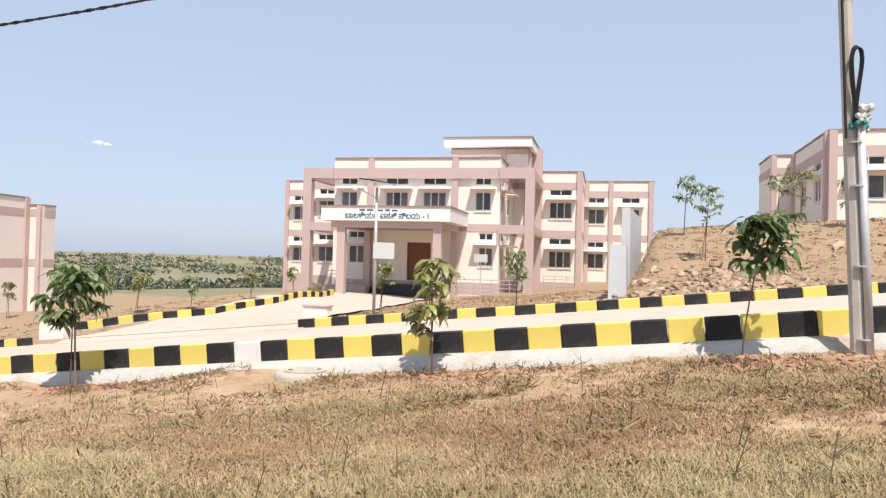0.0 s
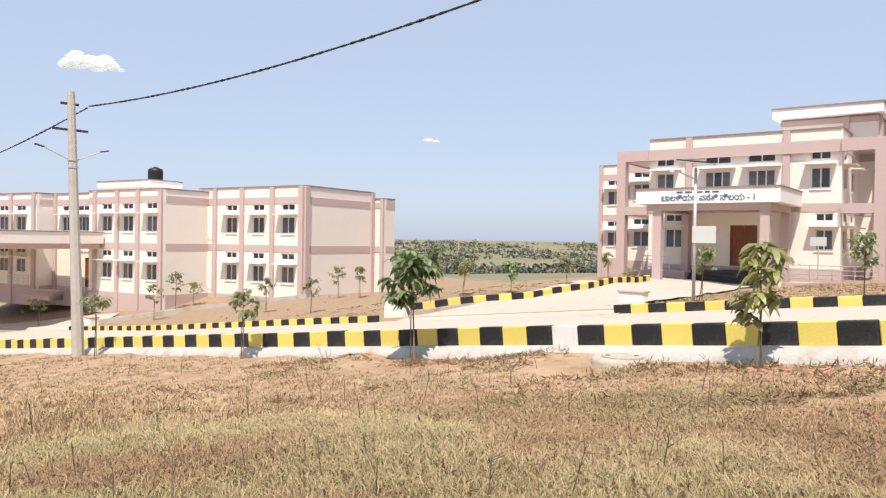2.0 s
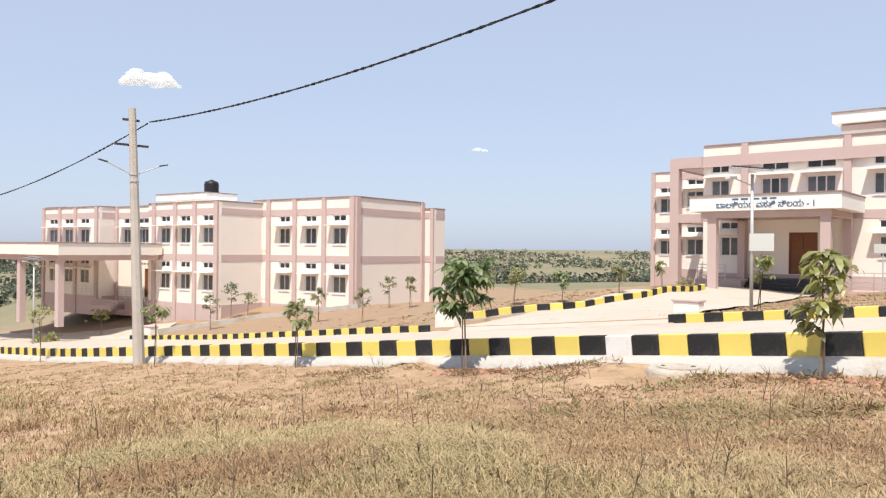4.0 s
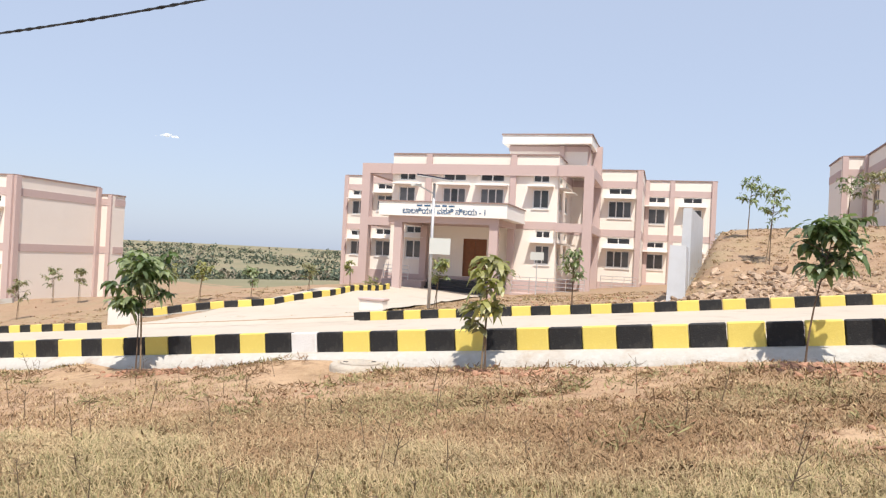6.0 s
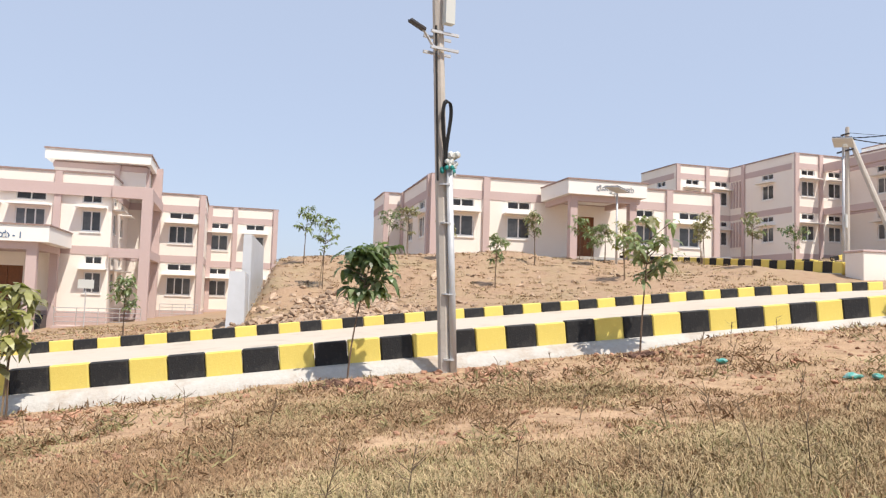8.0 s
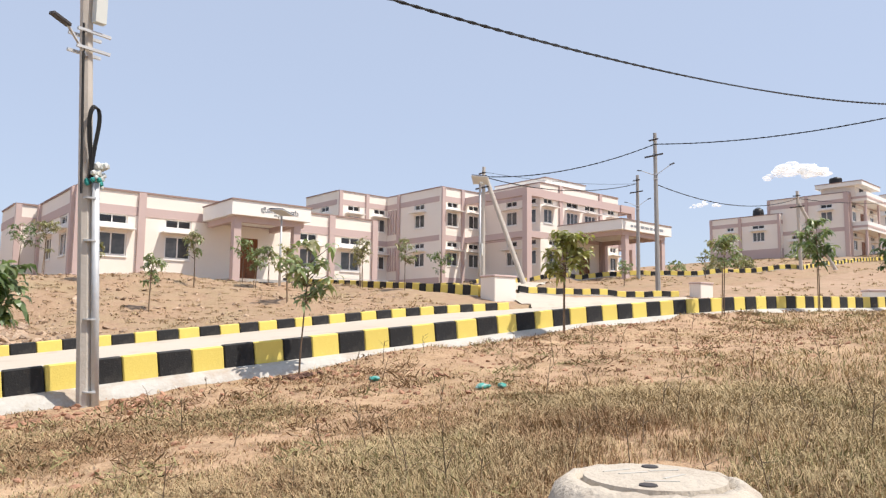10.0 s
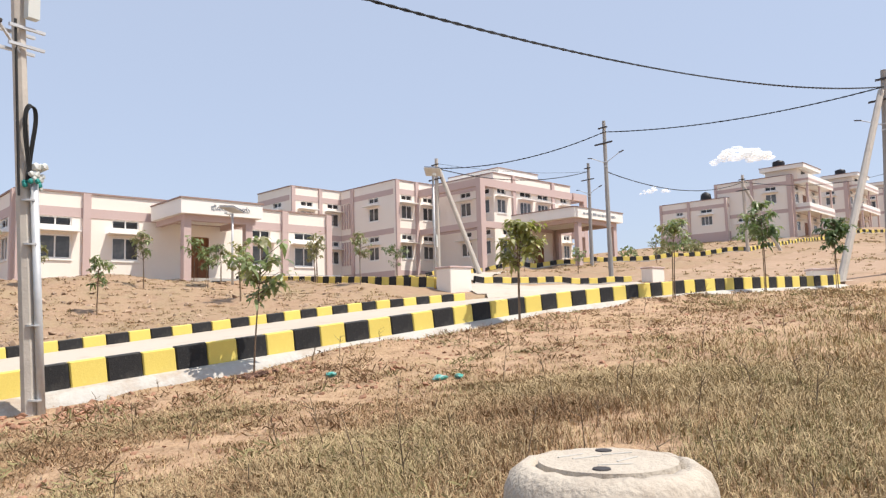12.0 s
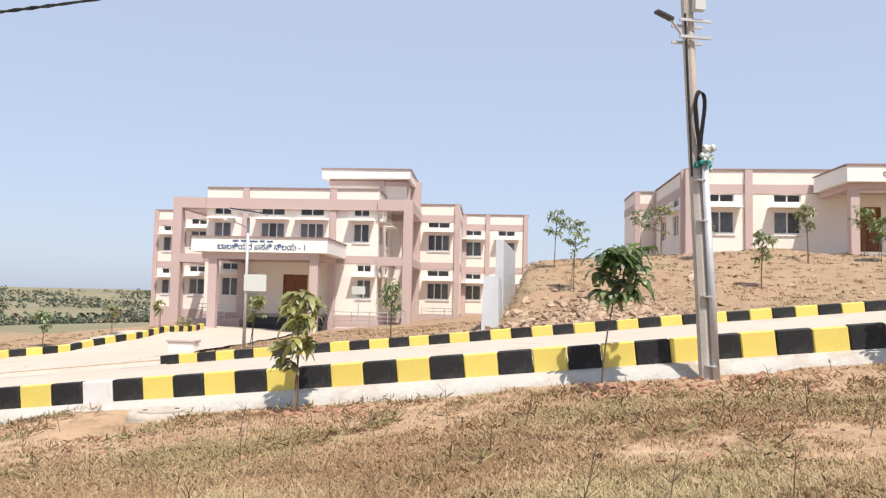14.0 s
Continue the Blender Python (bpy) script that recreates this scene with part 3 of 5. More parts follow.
hostel_a = hostel(HOSTEL_M, "two-storey cream and pink hostel with a white porch and stair tower")


def lower_hostel(m):
    h = thing("hostel_building", m, "two-storey cream hostel with pink pilasters and flat roof", "building", "hostel blocks")
    w3 = [(-6.55, 1.1), (-3.9, 1.1), (-1.15, 1.2)]
    block(h, -9.9, 0.3, 0.0, 7.8, front=[(c, k, w) for c, w in w3 for k in (0, 1)], pil=[(0.1, 0.4), (-2.53, 0.36), (-5.43, 0.36), (-8.16, 0.36)], pil_r=[(0.2, 0.4), (7.6, 0.4)], sides="rb")
    block(h, 0.0, 1.3, 7.81, 9.2, pil=[(1.16, 0.28)], sides="rb", top=7.1)
    block(h, -17.2, -8.9, -4.0, 6.0, front=[(c, k, 1.15) for c in (-15.1, -12.7, -10.1) for k in (0, 1)], pil=[(-16.4, 0.36), (-13.8, 0.36), (-11.5, 0.36), (-9.1, 0.4)], sides="r", top=7.3)
    block(h, -24.0, -17.2, -2.5, 6.0, front=[(c, 1, 1.5) for c in (-22.2, -20.2, -18.6)], pil=[(-23.8, 0.36), (-17.6, 0.3)], doors=[(-19.3, 1.3, 2.3)], sides="", top=7.3)
    block(h, -33.0, -24.0, -4.0, 6.0, front=[(c, k, 1.35) for c in (-31.2, -28.7, -26.2) for k in (0, 1)], pil=[(-32.7, 0.36), (-30.0, 0.36), (-27.5, 0.36), (-24.3, 0.4)], sides="rl", top=7.3)
    block(h, -36.5, -33.0, -2.0, 6.0, front=[(-34.6, 0, 1.2), (-34.6, 1, 1.2)], pil=[(-36.3, 0.3), (-33.3, 0.3)], sides="l")
    for i in range(4):
        for z0, z1 in ((0.3, 2.6), (3.9, 6.1)):
            part("slit_mullion", boxes((-9.6 + 0.33 * i, -9.45 + 0.33 * i, -0.08, 0.002, z0, z1)), WHITE, h)
    # roof room with tank
    part("roof_room", boxes((-21.4, -16.0, 0.5, 2.6, 6.4, 7.95)), CREAM, h)
    part("roof_room_slab", boxes((-22.0, -15.4, -0.1, 3.0, 7.95, 8.42)), WHITE, h)
    part("coping", boxes((-22.05, -15.35, -0.15, 3.0, 8.42, 8.5)), COPING, h)
    # long flat porch before the entrance
    part("porch_slab", boxes((-34.0, -15.2, -12.0, -4.17, 3.45, 4.25)), CREAM, h, "cream flat porch roof")
    part("porch_beam", boxes((-33.6, -15.6, -11.7, -11.3, 3.05, 3.449), (-15.9, -15.6, -11.3, -4.2, 3.07, 3.448)), PINK, h)
    part("coping", boxes((-34.05, -15.15, -12.05, -4.2, 4.25, 4.32)), COPING, h)
    for u in (-32.3, -26.6, -21.4, -16.2):
        part("porch_column", boxes((u, u + 0.45, -11.7, -11.3, -1.4, 3.06)), PINK, h)
    for i in range(3):
        part("step", boxes((-23.5, -20.0, -5.4 + 0.3 * i, -4.2, -0.9, -0.55 + 0.18 * i)), PINK, h)
    rail(h, (-20.0, -4.6), (-16.8, -4.6), -0.1, 0.9)
    rail(h, (-27.0, -4.6), (-24.0, -4.6), -0.1, 0.9)
    return h


lower = lower_hostel(pose(-29.2, 41.8, -4.05, 0, 0, -7))


def water_tank(m, r=0.62, h=1.25, where="on a roof"):
    t = thing("water_tank", m, "ribbed black plastic water tank " + where, "water tank", "roof water tanks")
    bm = bmesh.new()
    prof = [(r * 0.96, 0), (r, 0.04)] + [(r * (1.0 if i % 2 else 0.955), 0.1 + i * h * 0.085) for i in range(9)] + [(r * 0.9, h * 0.9), (r * 0.45, h), (r * 0.25, h)]
    rings = []
    for rr, z in prof:
        rings.append([bm.verts.new((rr * math.cos(a * math.tau / 20), rr * math.sin(a * math.tau / 20), z)) for a in range(20)])
    for a, b in zip(rings, rings[1:]):
        for i in range(20):
            bm.faces.new((a[i], a[(i + 1) % 20], b[(i + 1) % 20], b[i]))
    bm.faces.new(rings[0][::-1])
    bm.faces.new(rings[-1])
    part("tank", bm, BLACK_PLASTIC, t, smooth=True)
    bm = bmesh.new()
    rod(bm, (0, 0, h - 0.01), (0, 0, h + 0.07), r * 0.28, r * 0.26, 16)
    part("lid", bm, BLACK_PLASTIC, t)
    return t


water_tank(pose(-29.2, 41.8, -4.05, 0, 0, -7) @ pose(-17.2, 1.8, 8.5), 0.6, 1.1)


def mess(m):
    h = thing("mess_hall", m, "single-storey cream dining hall with a porch and pink trim", "building")
    block(h, 0.0, 17.4, 0.0, 9.0, 1, front=[(1.7, 0, 1.45), (4.98, 0, 1.35), (12.6, 0, 1.2), (15.5, 0, 1.35)], left=[(2.2, 0, 1.4), (5.4, 0, 1.4)], pil=[(0.16, 0.36), (3.08, 0.36), (14.13, 0.38), (17.22, 0.38)], pil_l=[(0.3, 0.34), (7.6, 0.34)], low=-1.0, doors=[(8.85, 1.2, 2.4)])
    block(h, -1.2, -0.01, 8.0, 12.0, 1, pil=[(-1.05, 0.3)], low=-1.0, top=4.15, sides="l")
    part("porch_slab", boxes((6.18, 10.55, -3.9, -0.18, 3.05, 3.78)), WHITE, h, "white porch fascia")
    part("coping", boxes((6.13, 10.6, -3.95, -0.18, 3.78, 3.85)), COPING, h)
    part("porch_beam", boxes((6.45, 10.3, -3.6, -3.25, 2.75, 3.049), (6.45, 6.75, -3.25, -0.18, 2.77, 3.048), (10.0, 10.3, -3.25, -0.18, 2.77, 3.048)), PINK, h)
    for u in (6.45, 9.75):
        part("porch_column", boxes((u, u + 0.38, -3.6, -3.22, -0.6, 2.76)), PINK, h)
    part("porch_floor", boxes((6.6, 10.3, -3.3, -0.17, -0.7, -0.05)), HAUNCH, h, "pale porch floor")
    part("ramp_edge", boxes((10.31, 13.2, -3.3, -3.0, -0.7, -0.08)), GRANITE, h)
    for i in range(3):
        part("step", boxes((8.0, 11.2, -4.2 + 0.3 * i, -3.3, -0.75, -0.5 + 0.15 * i)), GRANITE, h)
    rail(h, (11.3, -1.0), (17.6, -1.0), -0.5, 0.9, posts=6)
    return h


MESS_M = pose(17.96, 35.18, 2.47, 0, 0, -14)
mess_hall = mess(MESS_M)


UPPER_M = pose(49.55, 37.0, 4.3, 0, 0, -12) @ pose(20.0, 0, 0)
upper = hostel(UPPER_M, "two-storey cream hostel on the rise with a deep flat porch", (-25.2, 7.5, 12.9), (-23.58, -20.75), (2.9,), (1.1, 3.2), (-11.5, -5.9, 8.95), (-13.55, -6.7, -13.5), False)
for i in range(4):
    for z0, z1 in ((0.8, 2.9), (4.1, 6.3)):
        part("fin", boxes((-20.0, -19.901, 6.1 + 0.35 * i, 6.25 + 0.35 * i, z0, z1)), PINK, upper)


def staff_house(m, label):
    """Two storeys of quarters: plain gable front, balconies down the side, a roof room with a slab."""
    h = thing("staff_quarters", m, label, "building", "staff quarters")
    block(h, -9.3, 0.0, 0.0, 11.0, 2, front=[(-2.4, 1, 1.3), (-6.0, 0, 1.0)], right=[(2.0, 0, 1.3), (2.0, 1, 1.3), (8.2, 0, 1.3), (8.2, 1, 1.3)], pil=[(-9.1, 0.3), (-4.6, 0.3), (-0.2, 0.5)], pil_r=[(0.4, 0.4), (5.4, 0.35), (10.5, 0.35)], low=-2.5)
    for k in (1, 2):
        z = k * FL
        b = part("balcony", boxes((0.0, 1.75, 0.75, 10.4, z - 0.25, z - 0.1)), WHITE, h, "white projecting balcony")
        part("parapet", boxes((1.6, 1.75, 0.75, 10.4, z - 0.1, z + 0.75)), WHITE, b)
        part("parapet", boxes((0.0, 1.6, 0.75, 0.9, z - 0.1, z + 0.75)), WHITE, b)
        part("parapet_band", boxes((1.751, 1.79, 0.72, 10.4, z + 0.05, z + 0.3)), PINK, b)
        part("parapet_band", boxes((0.0, 1.75, 0.71, 0.749, z + 0.05, z + 0.3)), PINK, b)
        for v in (0.9, 5.4, 10.0):
            part("balcony_post", boxes((1.4, 1.6, v, v + 0.25, z - FL, z - 0.251)), PINK, h)
        part("door", boxes((0.001, 0.05, 4.0, 5.0, z - FL, z - FL + 2.1)), DOOR, h, "brown wooden door")
    t = 2 * FL
    part("roof_room", boxes((-3.1, 0.6, 0.6, 6.0, t + 0.3, t + 1.55)), CREAM, h)
    part("ventilator", boxes((0.601, 0.63, 2.0, 3.4, t + 0.9, t + 1.4)), DARK, h)
    part("roof_room_slab", boxes((-3.6, 1.5, 0.1, 6.6, t + 1.55, t + 2.0)), WHITE, h)
    part("coping", boxes((-3.65, 1.55, 0.05, 6.65, t + 2.001, t + 2.08)), COPING, h)
    return h


E_M = pose(96.1, 13.1, 8.62, 0, 0, -100)
E2_M = pose(124.6, 9.4, 11.4, 0, 0, -100)
staff_house(E_M, "two-storey cream staff quarters with white balconies")
staff_house(E2_M, "far two-storey cream staff quarters behind the first")
staff_house(pose(151.9, 5.5, 13.6, 0, 0, -100), "distant cream staff quarters high on the rise")
wing = thing("staff_quarters", E_M @ pose(-16.5, -0.7, 1.55), "single-storey cream wing beside the staff quarters", "building", "staff quarters")
block(wing, 0.0, 9.0, 0.0, 8.0, 1, front=[(2.7, 0, 0.9), (6.3, 0, 1.5)], pil=[(0.15, 0.3), (4.0, 0.35), (8.85, 0.3)], left=[(2.5, 0, 1.0)], low=-4.0)
water_tank(E_M @ pose(-1.9, 2.0, 2 * FL + 2.09), 0.72, 0.95)
water_tank(E_M @ pose(-11.3, 2.0, 1.55 + FL + 0.01), 0.7, 2.2)
water_tank(E2_M @ pose(-1.3, 2.0, 2 * FL + 2.09), 0.75, 0.95)


def shed(m):
    h = thing("shed", m, "long tan shed with a dark sheet roof", "shed")
    bm = bmesh.new()
    pts = [(0, -2.5), (0, 2.1), (5.4, 3.3), (13, 1.9), (13, -2.5)]
    a = [bm.verts.new((x, 0, z)) for x, z in pts]
    b = [bm.verts.new((x, 8, z)) for x, z in pts]
    bm.faces.new(a)
    bm.faces.new(b[::-1])
    for i in range(5):
        bm.faces.new((a[i], b[i], b[(i + 1) % 5], a[(i + 1) % 5]))
    bmesh.ops.recalc_face_normals(bm, faces=bm.faces)
    part("wall", bm, SHED_WALL, h)
    for (x0, z0), (x1, z1) in (((-1.0, 2.02), (5.4, 3.42)), ((5.4, 3.42), (14, 1.85))):
        bm = bmesh.new()
        d = Vector((x1 - x0, 0, z1 - z0))
        vs = box(bm, 0, d.length, -1.6, 9, 0, 0.14)
        bmesh.ops.transform(bm, matrix=Matrix.Translation((x0, 0, z0)) @ pose(0, 0, 0, 0, -math.degrees(math.atan2(d.z, d.x)), 0), verts=vs)
        part("roof_sheet", bm, ROOF_SHEET, h)
    part("side_wall", boxes((-2.3, -0.02, 0.5, 1.0, -2.5, 1.7)), CREAM, h)
    part("wall_band", boxes((-2.3, -0.02, 0.46, 0.499, 0.6, 0.8)), PINK, h)
    part("wall_sign", boxes((6.0, 8.6, -0.03, -0.003, 1.35, 1.6)), COPING, h)
    return h


shed(pose(74.5, -9.65, 4.4, 0, 0, -100))


def letters(text, size, mat, parent, m, name="lettering", width=None):
    cu = bpy.data.curves.new("letters", "FONT")
    cu.body, cu.size, cu.extrude, cu.align_x, cu.offset = text, size, 0.012, "CENTER", size * 0.016
    tmp = new("letters", cu)
    bpy.context.view_layer.update()
    me = bpy.data.meshes.new_from_object(tmp.evaluated_get(bpy.context.evaluated_depsgraph_get()))
    bpy.data.objects.remove(tmp)
    xs = [v.co.x for v in me.vertices] or [0, 1]
    k = width / (max(xs) - min(xs)) if width else 1.0
    c = (max(xs) + min(xs)) / 2
    me.transform(Matrix.Translation((-c * k, 0, 0)) @ Matrix.Diagonal((k, 1, 1, 1)))
    me.materials.clear()
    me.materials.append(mat)
    ob = new(name, me)
    ob.parent = parent
    ob.matrix_basis = m @ pose(0, 0, 0, 90)
    return ob


def bars(parent, m, total, height, seed, mat):
    """Small writing that cannot be read, as plain bars."""
    r = random.Random(seed)
    x = -total / 2
    while x < total / 2:
        w = r.uniform(0.25, 0.55)
        ob = part("lettering", boxes((x, min(x + w, total / 2), -0.012, 0, 0, height * r.uniform(0.75, 1.0))), mat, parent)
        ob.matrix_basis = m
        x += w + 0.12


letters("ಬಾಲಕಿಯರ ವಸತಿ ನಿಲಯ - 1", 0.42, TEXT_BLUE, hostel_a, Matrix.Translation((-10.25, -12.604, 3.5)), width=4.75)
bars(hostel_a, Matrix.Translation((-10.7, -12.604, 3.9)), 2.2, 0.1, 3, TEXT_BLUE)
letters("ಭೋಜನಾಲಯ", 0.34, TEXT_GREY, mess_hall, Matrix.Translation((8.75, -3.904, 3.3)), width=2.1)
bars(upper, Matrix.Translation((-10.1, -13.504, 3.62)), 4.6, 0.22, 4, TEXT_GREY)
bars(lower, Matrix.Translation((-30.0, -12.004, 3.65)), 4.0, 0.22, 6, TEXT_BLUE)
bars(lower, Matrix.Translation((-19.6, -2.504, 2.62)), 2.6, 0.18, 8, TEXT_GREY)


# ---- poles, lamps and cables ----
def gz(x, y):
    return ground_z(x, y)


def street_light_arm(p, base, out, rise, mat=None):
    """An arm with a flat lamp head; base is a local point on the pole."""
    base, out = Vector(base), Vector(out)
    tip = base + out + Vector((0, 0, rise))
    bm = bmesh.new()
    rod(bm, base, tip, 0.022, sides=6)
    arm = part("lamp_arm", bm, GALV, p)
    bm = bmesh.new()
    d = out.normalized()
    yaw = math.degrees(math.atan2(d.y, d.x))
    vs = box(bm, -0.03, 0.28, -0.05, 0.05, -0.02, 0.03, bevel=0.01)
    bmesh.ops.transform(bm, matrix=Matrix.Translation(tip) @ pose(0, 0, 0, 0, -12, yaw), verts=[v for v in bm.verts])
    part("lamp_head", bm, ROOF_SHEET, arm)


def power_pole(x, y, top, label, lean=(0.0, 0.0), r0=0.13, r1=0.085, arm=True, lamps=True, mat=None):
    z0 = gz(x, y) - 0.3
    h = top - z0
    p = thing("power_pole", pose(x, y, z0), label, "utility pole", "power poles")
    bm = bmesh.new()
    rod(bm, (0, 0, 0), (lean[0], lean[1], h), r0 * 1.25, r1 * 1.25, 8)
    part("shaft", bm, mat or CONCRETE_POLE, p)
    t = Vector((lean[0], lean[1], h))
    if arm:
        for dz, w in ((0.4, 0.3), (1.3, 0.6)):
            c = t * ((h - dz) / h)
            ca = part("cross_arm", boxes((-w, w, 0.09, 0.16, -0.04, 0.04)), ROOF_SHEET, p)
            ca.matrix_basis = Matrix.Translation(c) @ pose(0, 0, 0, 0, 0, 73)
    if lamps:
        c = t * ((h - 2.4) / h)
        for sx in (-1, 1):
            street_light_arm(p, c, (sx * 0.29, sx * 0.92, 0), 0.42)
        for dz in (2.35, 2.6):
            c = t * ((h - dz) / h)
            bm = bmesh.new()
            rod(bm, c + Vector((0, 0, -0.03)), c + Vector((0, 0, 0.03)), r1 * 1.7, sides=10)
            part("clamp", bm, GALV, p)
    return p


GREY_POLE = material("weathered_grey_concrete", (0.30, 0.29, 0.28), 0.9, [(2.5, 6, 0.4, 0.7, (0.22, 0.21, 0.20), 0.6), (20, 4, 0.5, 0.75, (0.40, 0.39, 0.37), 0.4)], 0.3, 30)
pole_b = power_pole(*xy(-26.6, 11.2), 4.95, "weathered concrete power pole with two street lamps", (-0.25, -0.2), 0.17, 0.1)
pole_c = power_pole(36.75, 1.4, 10.2, "grey concrete power pole with a leaning strut", (0.0, -0.35), 0.15, 0.10, mat=GREY_POLE)
pole_d = power_pole(39.25, 14.6, 10.9, "slim concrete power pole beside the road", (0.25, 0.1), 0.11, 0.075, mat=GREY_POLE)
pole_e = power_pole(37.4, 24.7, 9.85, "concrete power pole at the side road with a strut", (0.1, 0.0), 0.12, 0.08, lamps=False)
pole_f = power_pole(53.5, 21.4, 11.75, "concrete power pole beyond the dirt field", (0.15, 0.0), 0.13, 0.09, mat=GREY_POLE)
pole_g = power_pole(65.4, 12.5, 11.4, "thin pole with a strut beside the upper road", (-0.3, 0.0), 0.12, 0.09, lamps=False)
pole_h = power_pole(94.6, 2.5, 15.6, "far pole on the rise", (0, 0), 0.13, 0.1, arm=False, lamps=False, mat=GREY_POLE)
pole_i = power_pole(99.0, -1.4, 14.1, "far pole on the rise", (0, 0), 0.13, 0.1, arm=False, lamps=False, mat=GREY_POLE)
pole_j = power_pole(105.0, -4.4, 12.9, "far pole on the rise", (0, 0), 0.13, 0.1, arm=False, lamps=False, mat=GREY_POLE)
pole_k = power_pole(110.0, -7.4, 11.2, "far pole on the rise", (0, 0), 0.13, 0.1, arm=False, lamps=False, mat=GREY_POLE)


def strut(owner, foot, top, r=0.1):
    o = Vector(owner.matrix_world.translation)
    bm = bmesh.new()
    rod(bm, Vector(foot) - o, Vector(top) - o, r * 1.25, r, 8)
    part("strut", bm, CONCRETE_POLE, owner)


strut(pole_c, (32.7, 3.05, 0.6), (36.65, 1.2, 9.3), 0.13)
strut(pole_e, (38.7, 22.3, 2.0), (37.5, 24.55, 9.2), 0.13)
strut(pole_g, (67.2, 10.0, 4.4), (65.1, 12.4, 10.4), 0.12)


def near_pole():
    x, y = xy(2.38, 11.3)
    z0 = gz(x, y) - 0.3
    p = thing("power_pole", pose(x, y, z0), "concrete power pole with a steel pipe, cable loop and lamp", "utility pole", "power poles")
    h = 6.8 - z0
    top = Vector((-0.40, 0.09, h))
    bm = bmesh.new()
    rod(bm, (0, 0, 0), top, 0.105, 0.08, 8)
    part("shaft", bm, CONCRETE_POLE, p)
    # pipe up the front with straps
    a, b = Vector((0.075, -0.14, 0.1)), Vector((-0.09, -0.1, 3.38))
    bm = bmesh.new()
    rod(bm, a, b, 0.052, sides=12)
    part("pipe", bm, GALV, p, "pale galvanised cable pipe", True)
    for f in (0.12, 0.42, 0.75, 0.93):
        c = a.lerp(b, f)
        bm = bmesh.new()
        rod(bm, c + Vector((-0.03, 0.06, -0.012)), c + Vector((-0.03, 0.06, 0.012)), 0.112, sides=14)
        part("strap", bm, GALV, p)
    bm = bmesh.new()
    rnd = random.Random(2)
    for i in range(14):
        c = b + Vector((rnd.uniform(-0.07, 0.12), rnd.uniform(-0.05, 0.05), -0.02 + rnd.uniform(-0.06, 0.36)))
        bmesh.ops.create_icosphere(bm, subdivisions=1, radius=rnd.uniform(0.035, 0.07), matrix=Matrix.Translation(c))
    part("tied_cloth", bm, BOARD, p, "frayed cloth and cable ends tied to the pole")
    bm = bmesh.new()
    for i in range(10):
        c = b + Vector((-0.02 + 0.09 * math.cos(i), 0.01 + 0.09 * math.sin(i), 0.03 * math.sin(i * 1.7)))
        bmesh.ops.create_icosphere(bm, subdivisions=1, radius=0.04, matrix=Matrix.Translation(c))
    part("cloth_tie", bm, TEAL, p, "teal cloth tie")
    for k in range(3):
        cu = bpy.data.curves.new("cable_loop", "CURVE")
        cu.dimensions, cu.bevel_depth, cu.bevel_resolution = "3D", 0.011, 1
        sp = cu.splines.new("NURBS")
        pts = [(-0.12, -0.12, 3.6), (-0.19, -0.13, 4.0), (-0.25, -0.14, 4.4 + 0.03 * k), (-0.2, -0.16, 4.66 - 0.03 * k), (-0.1, -0.16, 4.6), (-0.08, -0.15, 4.35), (-0.14, -0.13, 4.0), (-0.16, -0.12, 3.6)]
        sp.points.add(len(pts) - 1)
        for q, v in zip(sp.points, pts):
            q.co = (v[0] + 0.015 * k - 0.03, v[1] - 0.01 * k + 0.03, v[2] - 0.18, 1)
        sp.use_endpoint_u = True
        tmp = new("cable_loop", cu)
        bpy.context.view_layer.update()
        me = bpy.data.meshes.new_from_object(tmp.evaluated_get(bpy.context.evaluated_depsgraph_get()))
        bpy.data.objects.remove(tmp)
        me.materials.append(CABLE)
        ob = new("cable_loop", me)
        ob.parent = p
    for dz in (5.25, 5.5):
        part("bracket", boxes((-0.46, 0.02, -0.09, -0.05, dz - 0.02, dz + 0.02), (-0.46, 0.02, 0.17, 0.21, dz - 0.02, dz + 0.02)), GALV, p)
    street_light_arm(p, (-0.3, -0.03, 5.15), (-0.33, -0.1, 0), 0.32)
    part("junction_box", boxes((-0.26, -0.1, -0.16, -0.04, 5.64, 6.25)), BOARD, p, "pale junction box")
    bm = bmesh.new()
    rod(bm, (-0.27, -0.07, 3.2), (-0.37, -0.05, 5.6), 0.018, sides=6)
    part("riser_cable", bm, CABLE, p)
    return p


pole_a = near_pole()


def cable(a, b, sag, r, label, twist=True):
    """A hanging cable of two twisted cores."""
    a, b = Vector(a), Vector(b)
    n = 48
    bm = bmesh.new()
    for core in range(2 if twist else 1):
        prev = None
        length = (b - a).length
        for i in range(n * 2 + 1):
            k = i / (n * 2)
            p = a.lerp(b, k) - Vector((0, 0, 4 * sag * k * (1 - k)))
            ph = k * length * 9 + core * math.pi
            off = Vector((0, math.cos(ph), math.sin(ph))) * r * (0.8 if twist else 0)
            ring = [bm.verts.new(p + off + Vector((0, math.cos(j * math.tau / 5), math.sin(j * math.tau / 5))) * r) for j in range(5)]
            if prev:
                for j in range(5):
                    bm.faces.new((prev[j], ring[j], ring[(j + 1) % 5], prev[(j + 1) % 5]))
            prev = ring
    ob = mesh_object("power_cable", bm, CABLE)
    return tagged(ob, label, "cable", "overhead cables")


